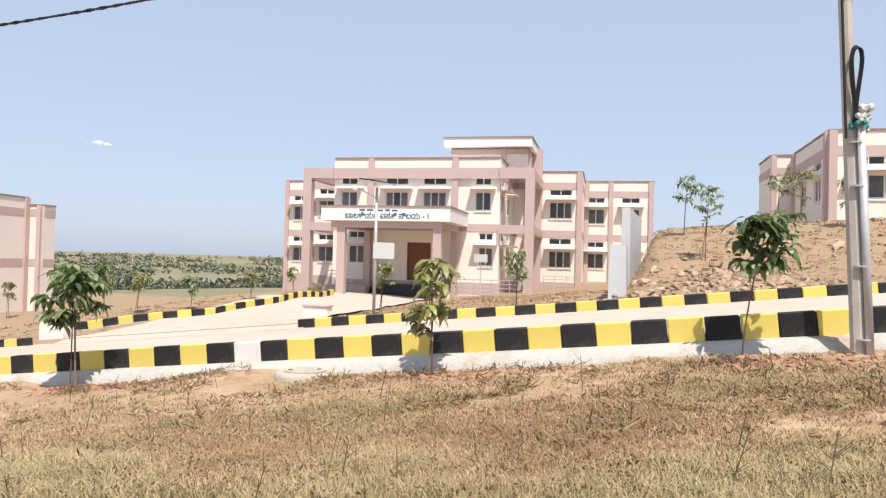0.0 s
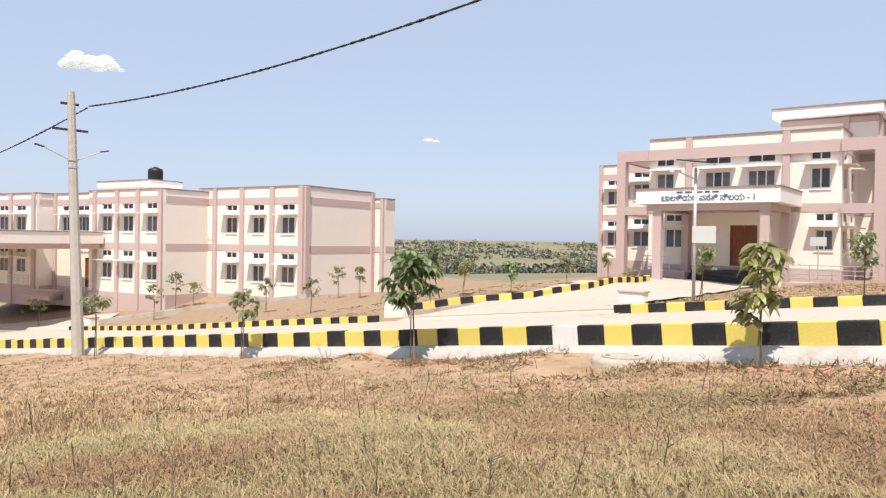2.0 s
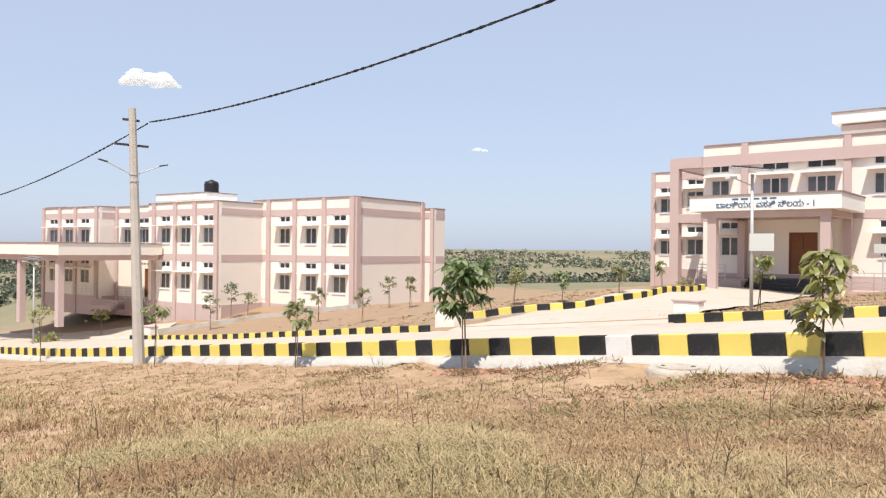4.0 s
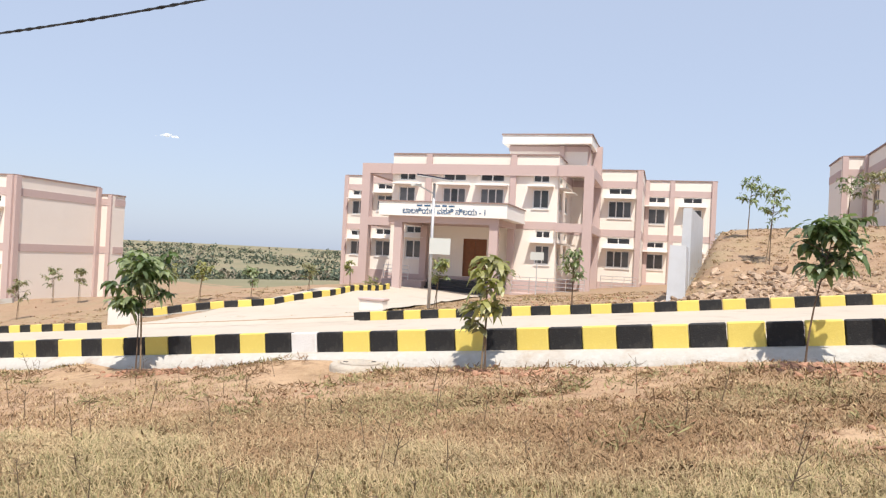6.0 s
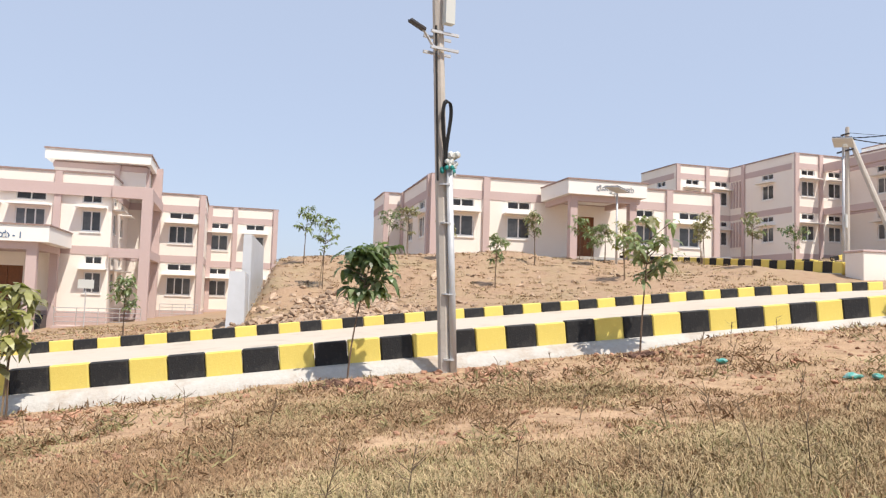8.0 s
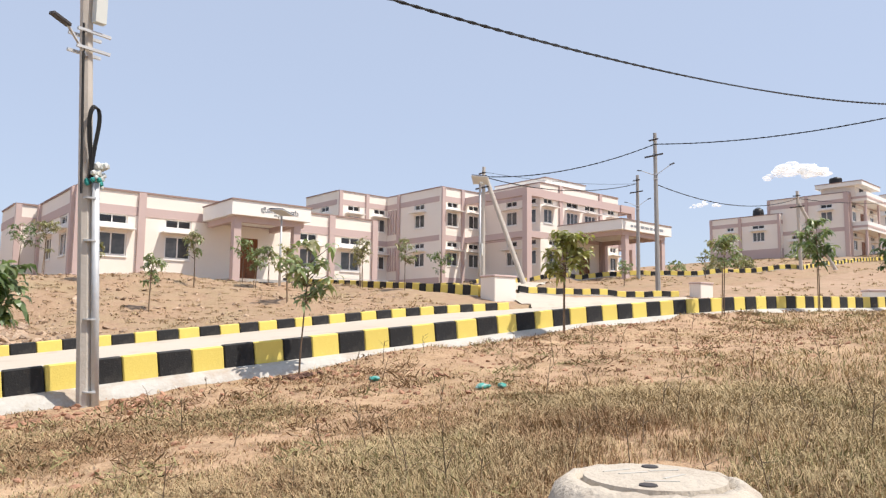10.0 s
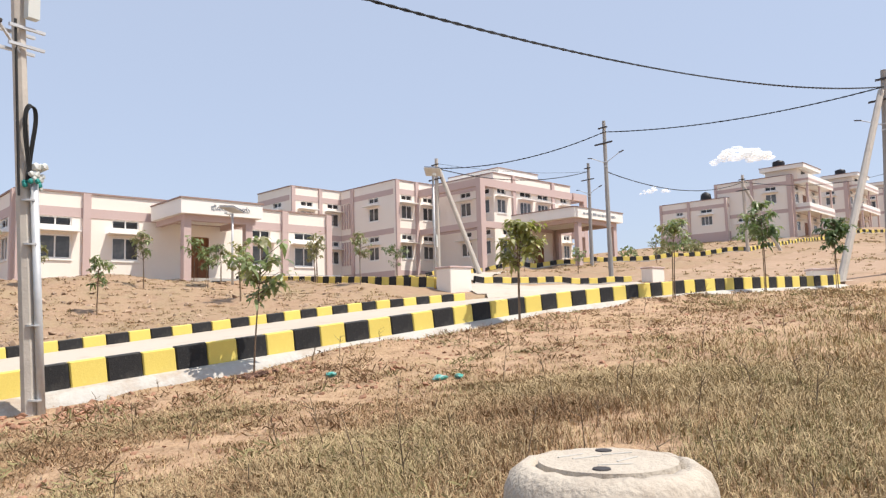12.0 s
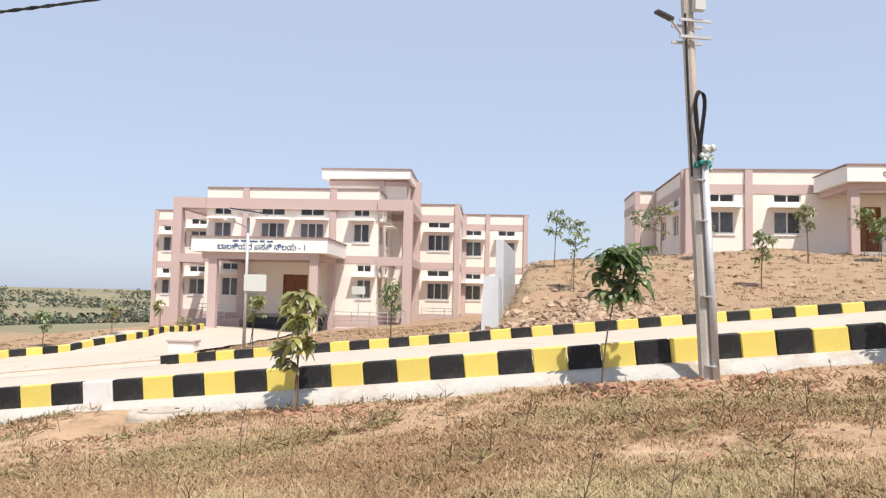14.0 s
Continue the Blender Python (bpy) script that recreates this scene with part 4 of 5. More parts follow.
AX, AY = xy(2.38, 11.3)
BX, BY = xy(-26.6, 11.2)
cable((BX + 0.4, BY, 4.45), (AX - 0.37, AY + 0.08, 6.03), 0.77, 0.021, "sagging black twisted power cable over the slope")
cable((AX - 0.37, AY + 0.08, 6.03), (36.65, 1.1, 9.45), 0.93, 0.021, "sagging black twisted power cable to the far pole")
cable((BX + 0.3, BY, 4.4), (BX - 34, BY + 9.5, 2.6), 1.0, 0.021, "black power cable running downhill")
cable((36.65, 1.1, 9.45), (39.4, 14.65, 10.25), 0.42, 0.02, "black power cable between slim poles")
cable((39.4, 14.65, 10.25), (37.45, 24.7, 9.25), 0.55, 0.02, "black power cable between slim poles")
cable((37.45, 24.7, 9.25), (53.6, 21.4, 11.1), 0.7, 0.02, "black power cable above the porch")
cable((53.6, 21.4, 11.1), (37.45, 24.7, 9.55), 0.3, 0.012, "thin service wire above the porch", False)
cable((39.4, 14.65, 8.0), (65.1, 12.5, 10.8), 0.9, 0.02, "black power cable over the dirt field")
cable((65.1, 12.5, 10.8), (94.6, 2.5, 15.0), 0.8, 0.02, "black power cable climbing the rise")
cable((94.6, 2.5, 14.6), (99.0, -1.4, 12.4), 0.5, 0.02, "far black power cable")
cable((99.0, -1.4, 12.4), (105.0, -4.4, 11.0), 0.5, 0.02, "far black power cable")
cable((105.0, -4.4, 11.0), (110.0, -7.4, 9.8), 0.4, 0.02, "far black power cable")
cable((36.75, 1.05, 9.4), (37.4, -3.2, 1.05), 0.05, 0.007, "taut thin stay wire down to the ground", False)


def solar_lamp(x, y, top, yaw, label, board=True):
    z0 = gz(x, y) - 0.1
    h = top - z0
    p = thing("solar_street_lamp", pose(x, y, z0, 0, 0, yaw), label, "street lamp", "solar lamps")
    bm = bmesh.new()
    rod(bm, (0, 0, 0), (0, 0, h - 0.2), 0.055, 0.045, 10)
    part("pole", bm, GALV, p, smooth=True)
    bm = bmesh.new()
    box(bm, -0.55, 0.55, -0.33, 0.33, -0.02, 0.02)
    bmesh.ops.transform(bm, matrix=Matrix.Translation((0, 0, h)) @ pose(0, 0, 0, 4, 7, 0), verts=bm.verts)
    pan = part("solar_panel", bm, SOLAR, p)
    bm = bmesh.new()
    box(bm, -0.57, 0.57, -0.35, 0.35, -0.05, -0.021)
    bmesh.ops.transform(bm, matrix=Matrix.Translation((0, 0, h)) @ pose(0, 0, 0, 4, 7, 0), verts=bm.verts)
    part("panel_frame", bm, GALV, pan)
    bm = bmesh.new()
    rod(bm, (0, 0, h - 0.55), (-0.5, -0.1, h - 0.3), 0.02, sides=6)
    arm = part("lamp_arm", bm, GALV, p)
    part("lamp_head", boxes((-0.75, -0.42, -0.17, -0.03, h - 0.32, h - 0.25)), BOARD, arm)
    if board:
        part("battery_box", boxes((-0.06, 0.62, -0.1, -0.06, 1.9, 2.42)), BOARD, p, "pale plain board on the pole")
    return p


solar_lamp(-2.33, 24.07, 2.55, 0, "galvanised solar street lamp beside the driveway")
solar_lamp(27.0, 17.95, 6.55, 30, "galvanised solar street lamp by the junction")
solar_lamp(22.6, 25.8, 5.2, 20, "galvanised solar street lamp before the dining hall", False)
solar_lamp(-47.5, 31.2, -0.75, 20, "galvanised solar street lamp on the forecourt", False)


def board_post(x, y, h, w, bh, label):
    z0 = gz(x, y)
    p = thing("sign_post", pose(x, y, z0 - 0.1, 0, 0, -12), label, "sign")
    bm = bmesh.new()
    rod(bm, (0, 0, 0), (0, 0, h), 0.03, sides=8)
    part("post", bm, GALV, p)
    part("board", boxes((-w / 2, w / 2, -0.06, -0.035, h - bh, h)), BOARD, p, "blank pale board")


board_post(1.95, 42.0, 2.5, 0.75, 0.45, "small blank sign board on a post")


def plinth_post(x, y, w, d, h, yaw, label):
    z0 = gz(x, y) - 0.25
    p = thing("gate_pier", pose(x, y, z0, 0, 0, yaw), label, "pier", "low masonry piers")
    bm = bmesh.new()
    box(bm, -w / 2, w / 2, -d / 2, d / 2, 0, h + 0.25, bevel=0.02)
    part("body", bm, CREAM, p)
    bm = bmesh.new()
    box(bm, -w / 2 - 0.04, w / 2 + 0.04, -d / 2 - 0.04, d / 2 + 0.04, h + 0.25, h + 0.33, bevel=0.015)
    part("cap", bm, PINK, p)


plinth_post(*xy(-19.9, 20.2), 1.0, 0.5, 0.75, -17, "cream masonry pier at the driveway mouth")
plinth_post(*xy(-11.6, 23.0), 0.9, 0.4, 0.42, -17, "low cream masonry pier beside the driveway")
plinth_post(26.2, 16.5, 1.15, 0.9, 0.95, -17, "cream masonry pier at the side road")
plinth_post(40.2, 12.6, 1.1, 0.7, 0.7, -17, "cream masonry pier beside the road")
plinth_post(33.5, 3.7, 0.9, 0.7, 0.75, -60, "cream masonry pier at the end of the kerb")
plinth_post(*xy(-45.6, 20.0), 0.9, 0.5, 0.6, -17, "low cream pier at the forecourt")


# stepped concrete retaining wall at the cut edge of the mound
GREY_WALL = material("pale_grey_render", (0.55, 0.57, 0.60), 0.9, [(1.5, 5, 0.45, 0.75, (0.46, 0.47, 0.48), 0.6)], 0.2, 40)


def retaining_wall():
    p = thing("retaining_wall", Matrix(), "pale grey stepped retaining wall beside the mound", "wall")
    for (x0, y0), (x1, y1), top, w, slant in (((5.1, 22.3), (6.45, 27.5), 0.66, 0.46, 0.16), ((6.75, 28.2), (9.1, 35.5), 2.24, 0.3, 0.06)):
        a, b = Vector((x0, y0, 0)), Vector((x1, y1, 0))
        d = (b - a).normalized()
        n = Vector((d.y, -d.x, 0)) * w / 2
        z0 = min(gz(x0, y0), gz(x1, y1)) - 1.2
        bm = bmesh.new()
        foot = [a - n * 1.3, a + n * 1.2, b + n * 1.2, b - n * 1.3]
        head = [a - n + d * slant, a + n + d * slant, b + n, b - n]
        lo = [bm.verts.new(Vector((v.x, v.y, z0))) for v in foot]
        hi = [bm.verts.new(Vector((v.x, v.y, top))) for v in head]
        bm.faces.new(hi)
        bm.faces.new(lo[::-1])
        for i in range(4):
            bm.faces.new((lo[i], lo[(i + 1) % 4], hi[(i + 1) % 4], hi[i]))
        bmesh.ops.recalc_face_normals(bm, faces=bm.faces)
        part("wall_section", bm, GREY_WALL, p)


retaining_wall()

# low wall before the lower hostel
lw = thing("low_wall", Matrix(), "low pale rendered wall before the lower hostel", "wall")
for (x0, y0), (x1, y1) in (((-40.6, 34.0), (-35.0, 38.6)), ((-35.0, 38.6), (-27.5, 40.2))):
    a, b = Vector((x0, y0)), Vector((x1, y1))
    d = b - a
    z0, z1 = gz(x0, y0), gz(x1, y1)
    bm = bmesh.new()
    vs = box(bm, 0, d.length, -0.12, 0.12, -0.8, 0.28)
    for v in vs:
        v.co.z += z0 + (z1 - z0) * v.co.x / d.length
    bmesh.ops.transform(bm, matrix=Matrix.Translation((x0, y0, 0)) @ pose(0, 0, 0, 0, 0, math.degrees(math.atan2(d.y, d.x))), verts=vs)
    part("wall_section", bm, HAUNCH, lw)


# ---- inspection chambers ----
def chamber(m, r, h, label):
    c = thing("inspection_chamber", m, label, "manhole")
    CH = bpy.data.materials.get("chamber_concrete") or material("chamber_concrete", (0.46, 0.405, 0.335), 0.9, [(2.5, 6, 0.45, 0.7, (0.33, 0.275, 0.22), 0.75), (14, 5, 0.5, 0.75, (0.56, 0.50, 0.42), 0.5)], 0.7, 26)
    bm = bmesh.new()
    prof = [(r * 1.04, -0.3), (r * 1.03, h * 0.45), (r, h * 0.72), (r * 0.94, h * 0.9), (r * 0.84, h * 0.985), (r * 0.74, h)]
    rings = [[bm.verts.new((q * math.cos(i * math.tau / 40), q * math.sin(i * math.tau / 40), z + 0.006 * math.sin(i * 2.3 + z * 9))) for i in range(40)] for q, z in prof]
    for a, b in zip(rings, rings[1:]):
        for i in range(40):
            bm.faces.new((a[i], a[(i + 1) % 40], b[(i + 1) % 40], b[i]))
    lip = [bm.verts.new((v.co.x * 0.97, v.co.y * 0.97, h - 0.03)) for v in rings[-1]]
    for i in range(40):
        bm.faces.new((rings[-1][i], rings[-1][(i + 1) % 40], lip[(i + 1) % 40], lip[i]))
    bm.faces.new(lip)
    part("ring", bm, CH, c, smooth=True)
    bm = bmesh.new()
    bmesh.ops.create_cone(bm, cap_ends=True, segments=40, radius1=r * 0.675, radius2=r * 0.665, depth=0.05, matrix=Matrix.Translation((0, 0, h - 0.014)))
    cover = part("cover", bm, CH, c, "worn round concrete cover")
    # thin dark discs stand in for the shade inside two lifting recesses
    for a in (0.45, 3.4):
        bm = bmesh.new()
        bmesh.ops.create_cone(bm, cap_ends=True, segments=14, radius1=r * 0.09, radius2=r * 0.08, depth=0.012, matrix=Matrix.Translation((r * 0.48 * math.cos(a), r * 0.48 * math.sin(a), h + 0.012)))
        part("lifting_recess", bm, DARK, cover)
    rnd = random.Random(3)
    for i in range(5):
        a, q = rnd.uniform(0, 6.28), rnd.uniform(0, 0.4) * r
        ob = part("mark", boxes((-r * 0.16, r * 0.16, -0.008, 0.008, 0, 0.004)), HAUNCH, cover)
        ob.matrix_basis = pose(q * math.cos(a), q * math.sin(a), h + 0.011, 0, 0, rnd.uniform(-60, 10))


chamber(pose(3.92, 1.47, -1.17), 0.53, 0.43, "pale concrete inspection chamber with a round cover")
mx, my = xy(-5.9, 11.25)
chamber(pose(mx, my, gz(mx, my) - 0.02), 0.5, 0.13, "low whitewashed inspection chamber beside the kerb")


# ---- vegetation ----
def leaf_material(name, colour, amount=0.35):
    m = material(name, colour, 0.42, [(9, 3, 0.4, 0.7, tuple(c * 0.65 for c in colour), 0.6)], island=amount, spec=0.5)
    n, l = m.node_tree.nodes, m.node_tree.links
    b = n["Principled BSDF"]
    tr = n.new("ShaderNodeBsdfTranslucent")
    tr.inputs[0].default_value = (colour[0] * 1.4, colour[1] * 1.6, colour[2] * 0.9, 1)
    mix = n.new("ShaderNodeMixShader")
    mix.inputs[0].default_value = 0.28
    l.new(b.outputs[0], mix.inputs[1])
    l.new(tr.outputs[0], mix.inputs[2])
    l.new(mix.outputs[0], n["Material Output"].inputs[0])
    return m


LEAF_DARK = leaf_material("dark_green_leaf", (0.10, 0.145, 0.06))
LEAF_MID = leaf_material("mid_green_leaf", (0.22, 0.265, 0.13))
LEAF_YELLOW = leaf_material("yellow_green_leaf", (0.28, 0.275, 0.10))
LEAF_DRY = leaf_material("dusty_olive_leaf", (0.27, 0.255, 0.14))
BARK = material("sapling_bark", (0.16, 0.11, 0.075), 0.9, [(14, 5, 0.4, 0.7, (0.09, 0.06, 0.045), 0.6)], 0.5, 40)
STAKE = material("stake_wood", (0.30, 0.22, 0.14), 0.9, [(12, 5, 0.4, 0.7, (0.18, 0.13, 0.09), 0.6)])
STRAW = material("straw_grass", (0.43, 0.33, 0.19), 0.9, island=0.32, spec=0.15)
BROWN_GRASS = material("brown_grass", (0.30, 0.195, 0.11), 0.9, island=0.35, spec=0.15)
GREEN_GRASS = material("dull_green_grass", (0.30, 0.26, 0.13), 0.9, island=0.4, spec=0.15)
WEED = material("dry_weed_stem", (0.16, 0.115, 0.075), 0.9, island=0.4)


def add_leaf(verts, faces, p, d, length, width, droop, side):
    """A bent leaf blade: base, two shoulders, two further, tip."""
    up = Vector((0, 0, 1))
    q1 = p + d * length * 0.4 - up * droop * length * 0.12
    q2 = p + d * length * 0.75 - up * droop * length * 0.42
    q3 = p + d * length * 0.95 - up * droop * length * 0.85
    k = len(verts)
    s = side * width / 2
    verts.extend([p, q1 + s, q1 - s, q2 + s * 0.85, q2 - s * 0.85, q3])
    faces.extend([(k, k + 1, k + 2), (k + 1, k + 3, k + 4, k + 2), (k + 3, k + 5, k + 4)])


def leafy(name, mat, parent, tips, rnd, length, width, per_tip, droop=1.0):
    verts, faces = [], []
    for t in tips:
        n = max(2, int(per_tip * rnd.uniform(0.7, 1.3)))
        for i in range(n):
            a = rnd.uniform(0, math.tau)
            el = rnd.uniform(-0.35, 0.7)
            d = Vector((math.cos(a) * math.cos(el), math.sin(a) * math.cos(el), math.sin(el)))
            side = d.cross(Vector((0, 0, 1))).normalized()
            side = (side + Vector((0, 0, rnd.uniform(-0.5, 0.5)))).normalized()
            ln = length * rnd.uniform(0.6, 1.2)
            add_leaf(verts, faces, t + Vector((rnd.gauss(0, 0.03), rnd.gauss(0, 0.03), rnd.gauss(0, 0.03))), d, ln, width * rnd.uniform(0.7, 1.2), droop * rnd.uniform(0.4, 1.3), side)
    me = bpy.data.meshes.new(name)
    me.from_pydata(verts, [], faces)
    me.materials.append(mat)
    ob = new(name, me)
    ob.parent = parent
    return ob


def sapling(x, y, h, width, crown, seed, mats, label, lean=(0.0, 0.0), leaves=8, tips=26, leaf=0.2, stake=True, low=0.0):
    """A young planted tree: thin leaning stem, a stake, twigs and an open crown. crown: height of its lowest leaves as a share of h."""
    rnd = random.Random(seed)
    z = gz(x, y)
    t = thing("sapling", pose(x, y, z - 0.05), label, "tree", "planted saplings")
    bm = bmesh.new()
    stem = []
    for i in range(8):
        k = i / 7
        stem.append(Vector((lean[0] * k ** 1.4 + 0.03 * math.sin(seed + k * 5) * k, lean[1] * k + 0.03 * math.cos(seed * 2 + k * 6) * k, h * 0.9 * k)))
    r0 = 0.0085 + 0.0035 * h
    rings = []
    for i in range(29):
        f = i / 4
        c = stem[min(int(f), 6)].lerp(stem[min(int(f), 6) + 1], f - min(int(f), 6))
        rings.append([bm.verts.new(c + Vector((math.cos(j * math.tau / 6), math.sin(j * math.tau / 6), 0)) * r0 * (1 - 0.09 * f)) for j in range(6)])
        if i:
            for j in range(6):
                bm.faces.new((rings[-2][j], rings[-2][(j + 1) % 6], rings[-1][(j + 1) % 6], rings[-1][j]))
    bm.faces.new(rings[-1])
    ends = []
    for i in range(tips):
        k = crown + (1 - crown) * (rnd.random() ** 0.75)
        k = min(k, 0.99)
        f = k * 7 * 0.98
        b = stem[int(f)].lerp(stem[min(int(f) + 1, 7)], f % 1)
        a = i * 2.4 + rnd.uniform(-0.5, 0.5)
        rel = (k - crown) / (1 - crown)
        reach = width / 2 * (0.35 + 0.75 * math.sin(math.pi * min(0.12 + rel * 0.8, 1))) * rnd.uniform(0.45, 1.05)
        e = b + Vector((math.cos(a) * reach, math.sin(a) * reach, reach * rnd.uniform(0.1, 0.7)))
        # the twig grows out of two corners of the stem
        ring = rings[min(int(f * 4), 27)]
        j = int(round((a % math.tau) / (math.tau / 6) - 0.5)) % 6
        u, v = ring[j], ring[(j + 1) % 6]
        low_v = bm.verts.new((u.co + v.co) / 2 - Vector((0, 0, r0 * 1.2)))
        side = (v.co - u.co).normalized() * r0 * 0.2
        tip = [bm.verts.new(e - side), bm.verts.new(e + side), bm.verts.new(e - Vector((0, 0, r0 * 0.35)))]
        base = [u, v, low_v]
        for q in range(3):
            bm.faces.new((base[q], base[(q + 1) % 3], tip[(q + 1) % 3], tip[q]))
        ends.append(e)
        if rnd.random() < 0.5:
            ends.append(b.lerp(e, 0.6))
    ends.append(stem[-1])
    part("trunk", bm, BARK, t)
    if stake:
        bm = bmesh.new()
        rod(bm, (rnd.uniform(-0.12, 0.12), 0.05, 0), (stem[3].x + 0.02, 0.03, h * rnd.uniform(0.5, 0.75)), 0.016, sides=6)
        part("stake", bm, STAKE, t)
    half = [e for i, e in enumerate(ends) if i % 3]
    leafy("crown", mats[0], t, half, rnd, leaf * 0.88, leaf * 0.36, leaves * 1.25)
    leafy("crown", mats[-1], t, [e for i, e in enumerate(ends) if i % 3 == 0], rnd, leaf * 0.88, leaf * 0.36, leaves * 1.25)
    return t


DG, MG, YG, DR = LEAF_DARK, LEAF_MID, LEAF_YELLOW, LEAF_DRY
# along the kerb
sapling(*xy(-10.66, 11.15), 2.5, 1.1, 0.56, 1, (MG, DG), "young tree with drooping green leaves beside the kerb", (0.02, 0), 10, 32, 0.3)
sapling(*xy(-3.63, 11.1), 2.02, 0.66, 0.36, 2, (YG, DR), "thin staked sapling with drooping yellowing leaves", (-0.02, 0), 7, 19, 0.28)
sapling(*xy(0.88, 11.1), 2.25, 0.78, 0.62, 3, (DG, MG), "leaning young tree with a dense dark green crown", (0.3, -0.05), 8, 30, 0.24, False)
sapling(*xy(5.48, 11.15), 2.45, 0.85, 0.55, 4, (MG, DR), "slender young tree with broad green leaves", (0.2, 0), 5, 22, 0.24, False)
sapling(*xy(11.44, 11.1), 2.35, 0.85, 0.58, 5, (YG, YG), "young tree with yellow-green leaves", (0.12, 0), 9, 34, 0.22)
sapling(*xy(17.03, 11.0), 2.3, 0.75, 0.62, 6, (DR, MG), "small sapling with dusty olive leaves", (0.15, 0), 7, 22, 0.2)
sapling(*xy(22.0, 11.1), 3.05, 0.95, 0.55, 7, (MG, DG), "tall thin sapling with green leaves", (0.15, 0), 9, 30, 0.24)
sapling(*xy(27.3, 11.2), 2.75, 0.95, 0.5, 8, (DG, DG), "young tree with a dark crown by the pole strut", (0.2, 0), 10, 32, 0.24)
sapling(*xy(35.3, 11.0), 3.05, 1.1, 0.45, 9, (DR, DG), "young tree with dusty dark leaves", (0.4, 0), 9, 32, 0.24)
sapling(*xy(-16.7, 11.15), 1.95, 0.9, 0.6, 10, (DR, MG), "thin staked sapling with few leaves", (0, 0), 6, 16, 0.24)
sapling(*xy(-25.35, 11.2), 2.35, 0.85, 0.75, 11, (DR, MG), "thin staked sapling with few leaves", (0, 0), 6, 14, 0.24)
sapling(*xy(-37.4, 11.2), 3.0, 1.1, 0.7, 12, (YG, DR), "thin staked sapling with few leaves", (-0.1, 0), 6, 14, 0.24)
# lawns before the main hostel
LAWN_TREES = [(2.0, 21.2, 1.75, 0.7, MG), (-2.15, 24.9, 1.9, 0.7, YG), (-13.2, 31.9, 2.0, 0.9, YG), (-10.9, 31.9, 1.6, 0.6, MG), (-9.0, 34.5, 1.6, 0.6, DR), (-8.2, 40.0, 1.6, 0.6, YG), (-16.5, 36.0, 1.8, 0.9, YG)]
# mound before the dining hall
LAWN_TREES += [(8.35, 24.1, 2.75, 1.05, MG), (8.95, 28.2, 2.6, 0.9, MG), (13.5, 21.4, 1.95, 0.75, MG), (14.3, 26.5, 1.8, 0.8, DR), (17.2, 24.4, 2.4, 0.7, DR), (17.9, 20.0, 2.2, 0.9, YG), (23.9, 19.6, 2.4, 0.8, DR), (19.3, 23.4, 1.8, 0.8, MG),
               (14.0, 31.6, 2.5, 1.3, DG), (15.2, 32.0, 2.6, 1.5, DR), (29.1, 21.6, 2.3, 1.1, DG), (24.6, 22.6, 2.5, 0.7, DR), (39.5, 20.0, 2.0, 1.0, DG), (42.8, 18.0, 1.8, 0.9, MG), (53.0, 16.3, 2.2, 1.0, YG), (21.5, 27.0, 2.2, 0.9, MG), (23.0, 27.0, 1.9, 0.7, DR), (26.5, 24.5, 2.2, 0.8, DR)]
# lawn of the lower hostel
LAWN_TREES += [(-35.1, 34.8, 2.5, 1.1, DG), (-37.2, 38.8, 2.8, 1.3, DG), (-36.6, 39.8, 1.8, 1.0, MG), (-21.3, 31.4, 2.0, 0.9, DR), (-23.7, 37.8, 2.1, 0.9, DR), (-47.0, 36.0, 2.0, 2.0, YG), (-26.0, 34.0, 2.2, 0.9, DR), (-21.5, 36.5, 2.0, 0.6, DR)]
for i, (x, y, h, wd, mt) in enumerate(LAWN_TREES):
    tone = {DG: "dark green", MG: "green", YG: "yellow-green", DR: "dusty olive"}[mt]
    sapling(x, y, h, wd, 0.5, 40 + i, (mt, MG if i % 2 else mt), f"small planted sapling with {tone} leaves on bare soil", (0.1 * math.sin(i), 0), 7, 20, 0.2)


def shrub_mesh(count, size, rnd, spread, each=5):
    """Leaf clumps of a shrub or far tree, uneven and open."""
    verts, faces = [], []
    for i in range(count):
        a, r = rnd.uniform(0, math.tau), spread * math.sqrt(rnd.random())
        hh = rnd.random() ** 0.7 * spread * 1.25 * math.sqrt(max(1 - (r / spread) ** 2, 0.1))
        p = Vector((math.cos(a) * r, math.sin(a) * r, hh))
        for j in range(each):
            d = Vector((rnd.gauss(0, 1), rnd.gauss(0, 1), rnd.gauss(0, 0.6))).normalized()
            side = d.cross(Vector((rnd.gauss(0, 1), rnd.gauss(0, 1), rnd.gauss(0, 1)))).normalized()
            add_leaf(verts, faces, p, d, size * rnd.uniform(0.6, 1.3), size * 0.55, rnd.uniform(0, 0.8), side)
    return verts, faces


def merged(name, verts, faces, mat, label, category):
    me = bpy.data.meshes.new(name)
    me.from_pydata(verts, [], faces)
    me.materials.append(mat)
    return tagged(new(name, me), label, category, kind="stuff")


# leaf colours paled and greyed: the haze of the valley is mixed in
FAR_DARK = material("hazy_dark_woods", (0.085, 0.105, 0.075), 0.9, island=0.35)
FAR_MID = material("hazy_green_woods", (0.15, 0.165, 0.10), 0.9, island=0.35)
FAR_DRY = material("hazy_dry_woods", (0.23, 0.20, 0.15), 0.9, island=0.3)


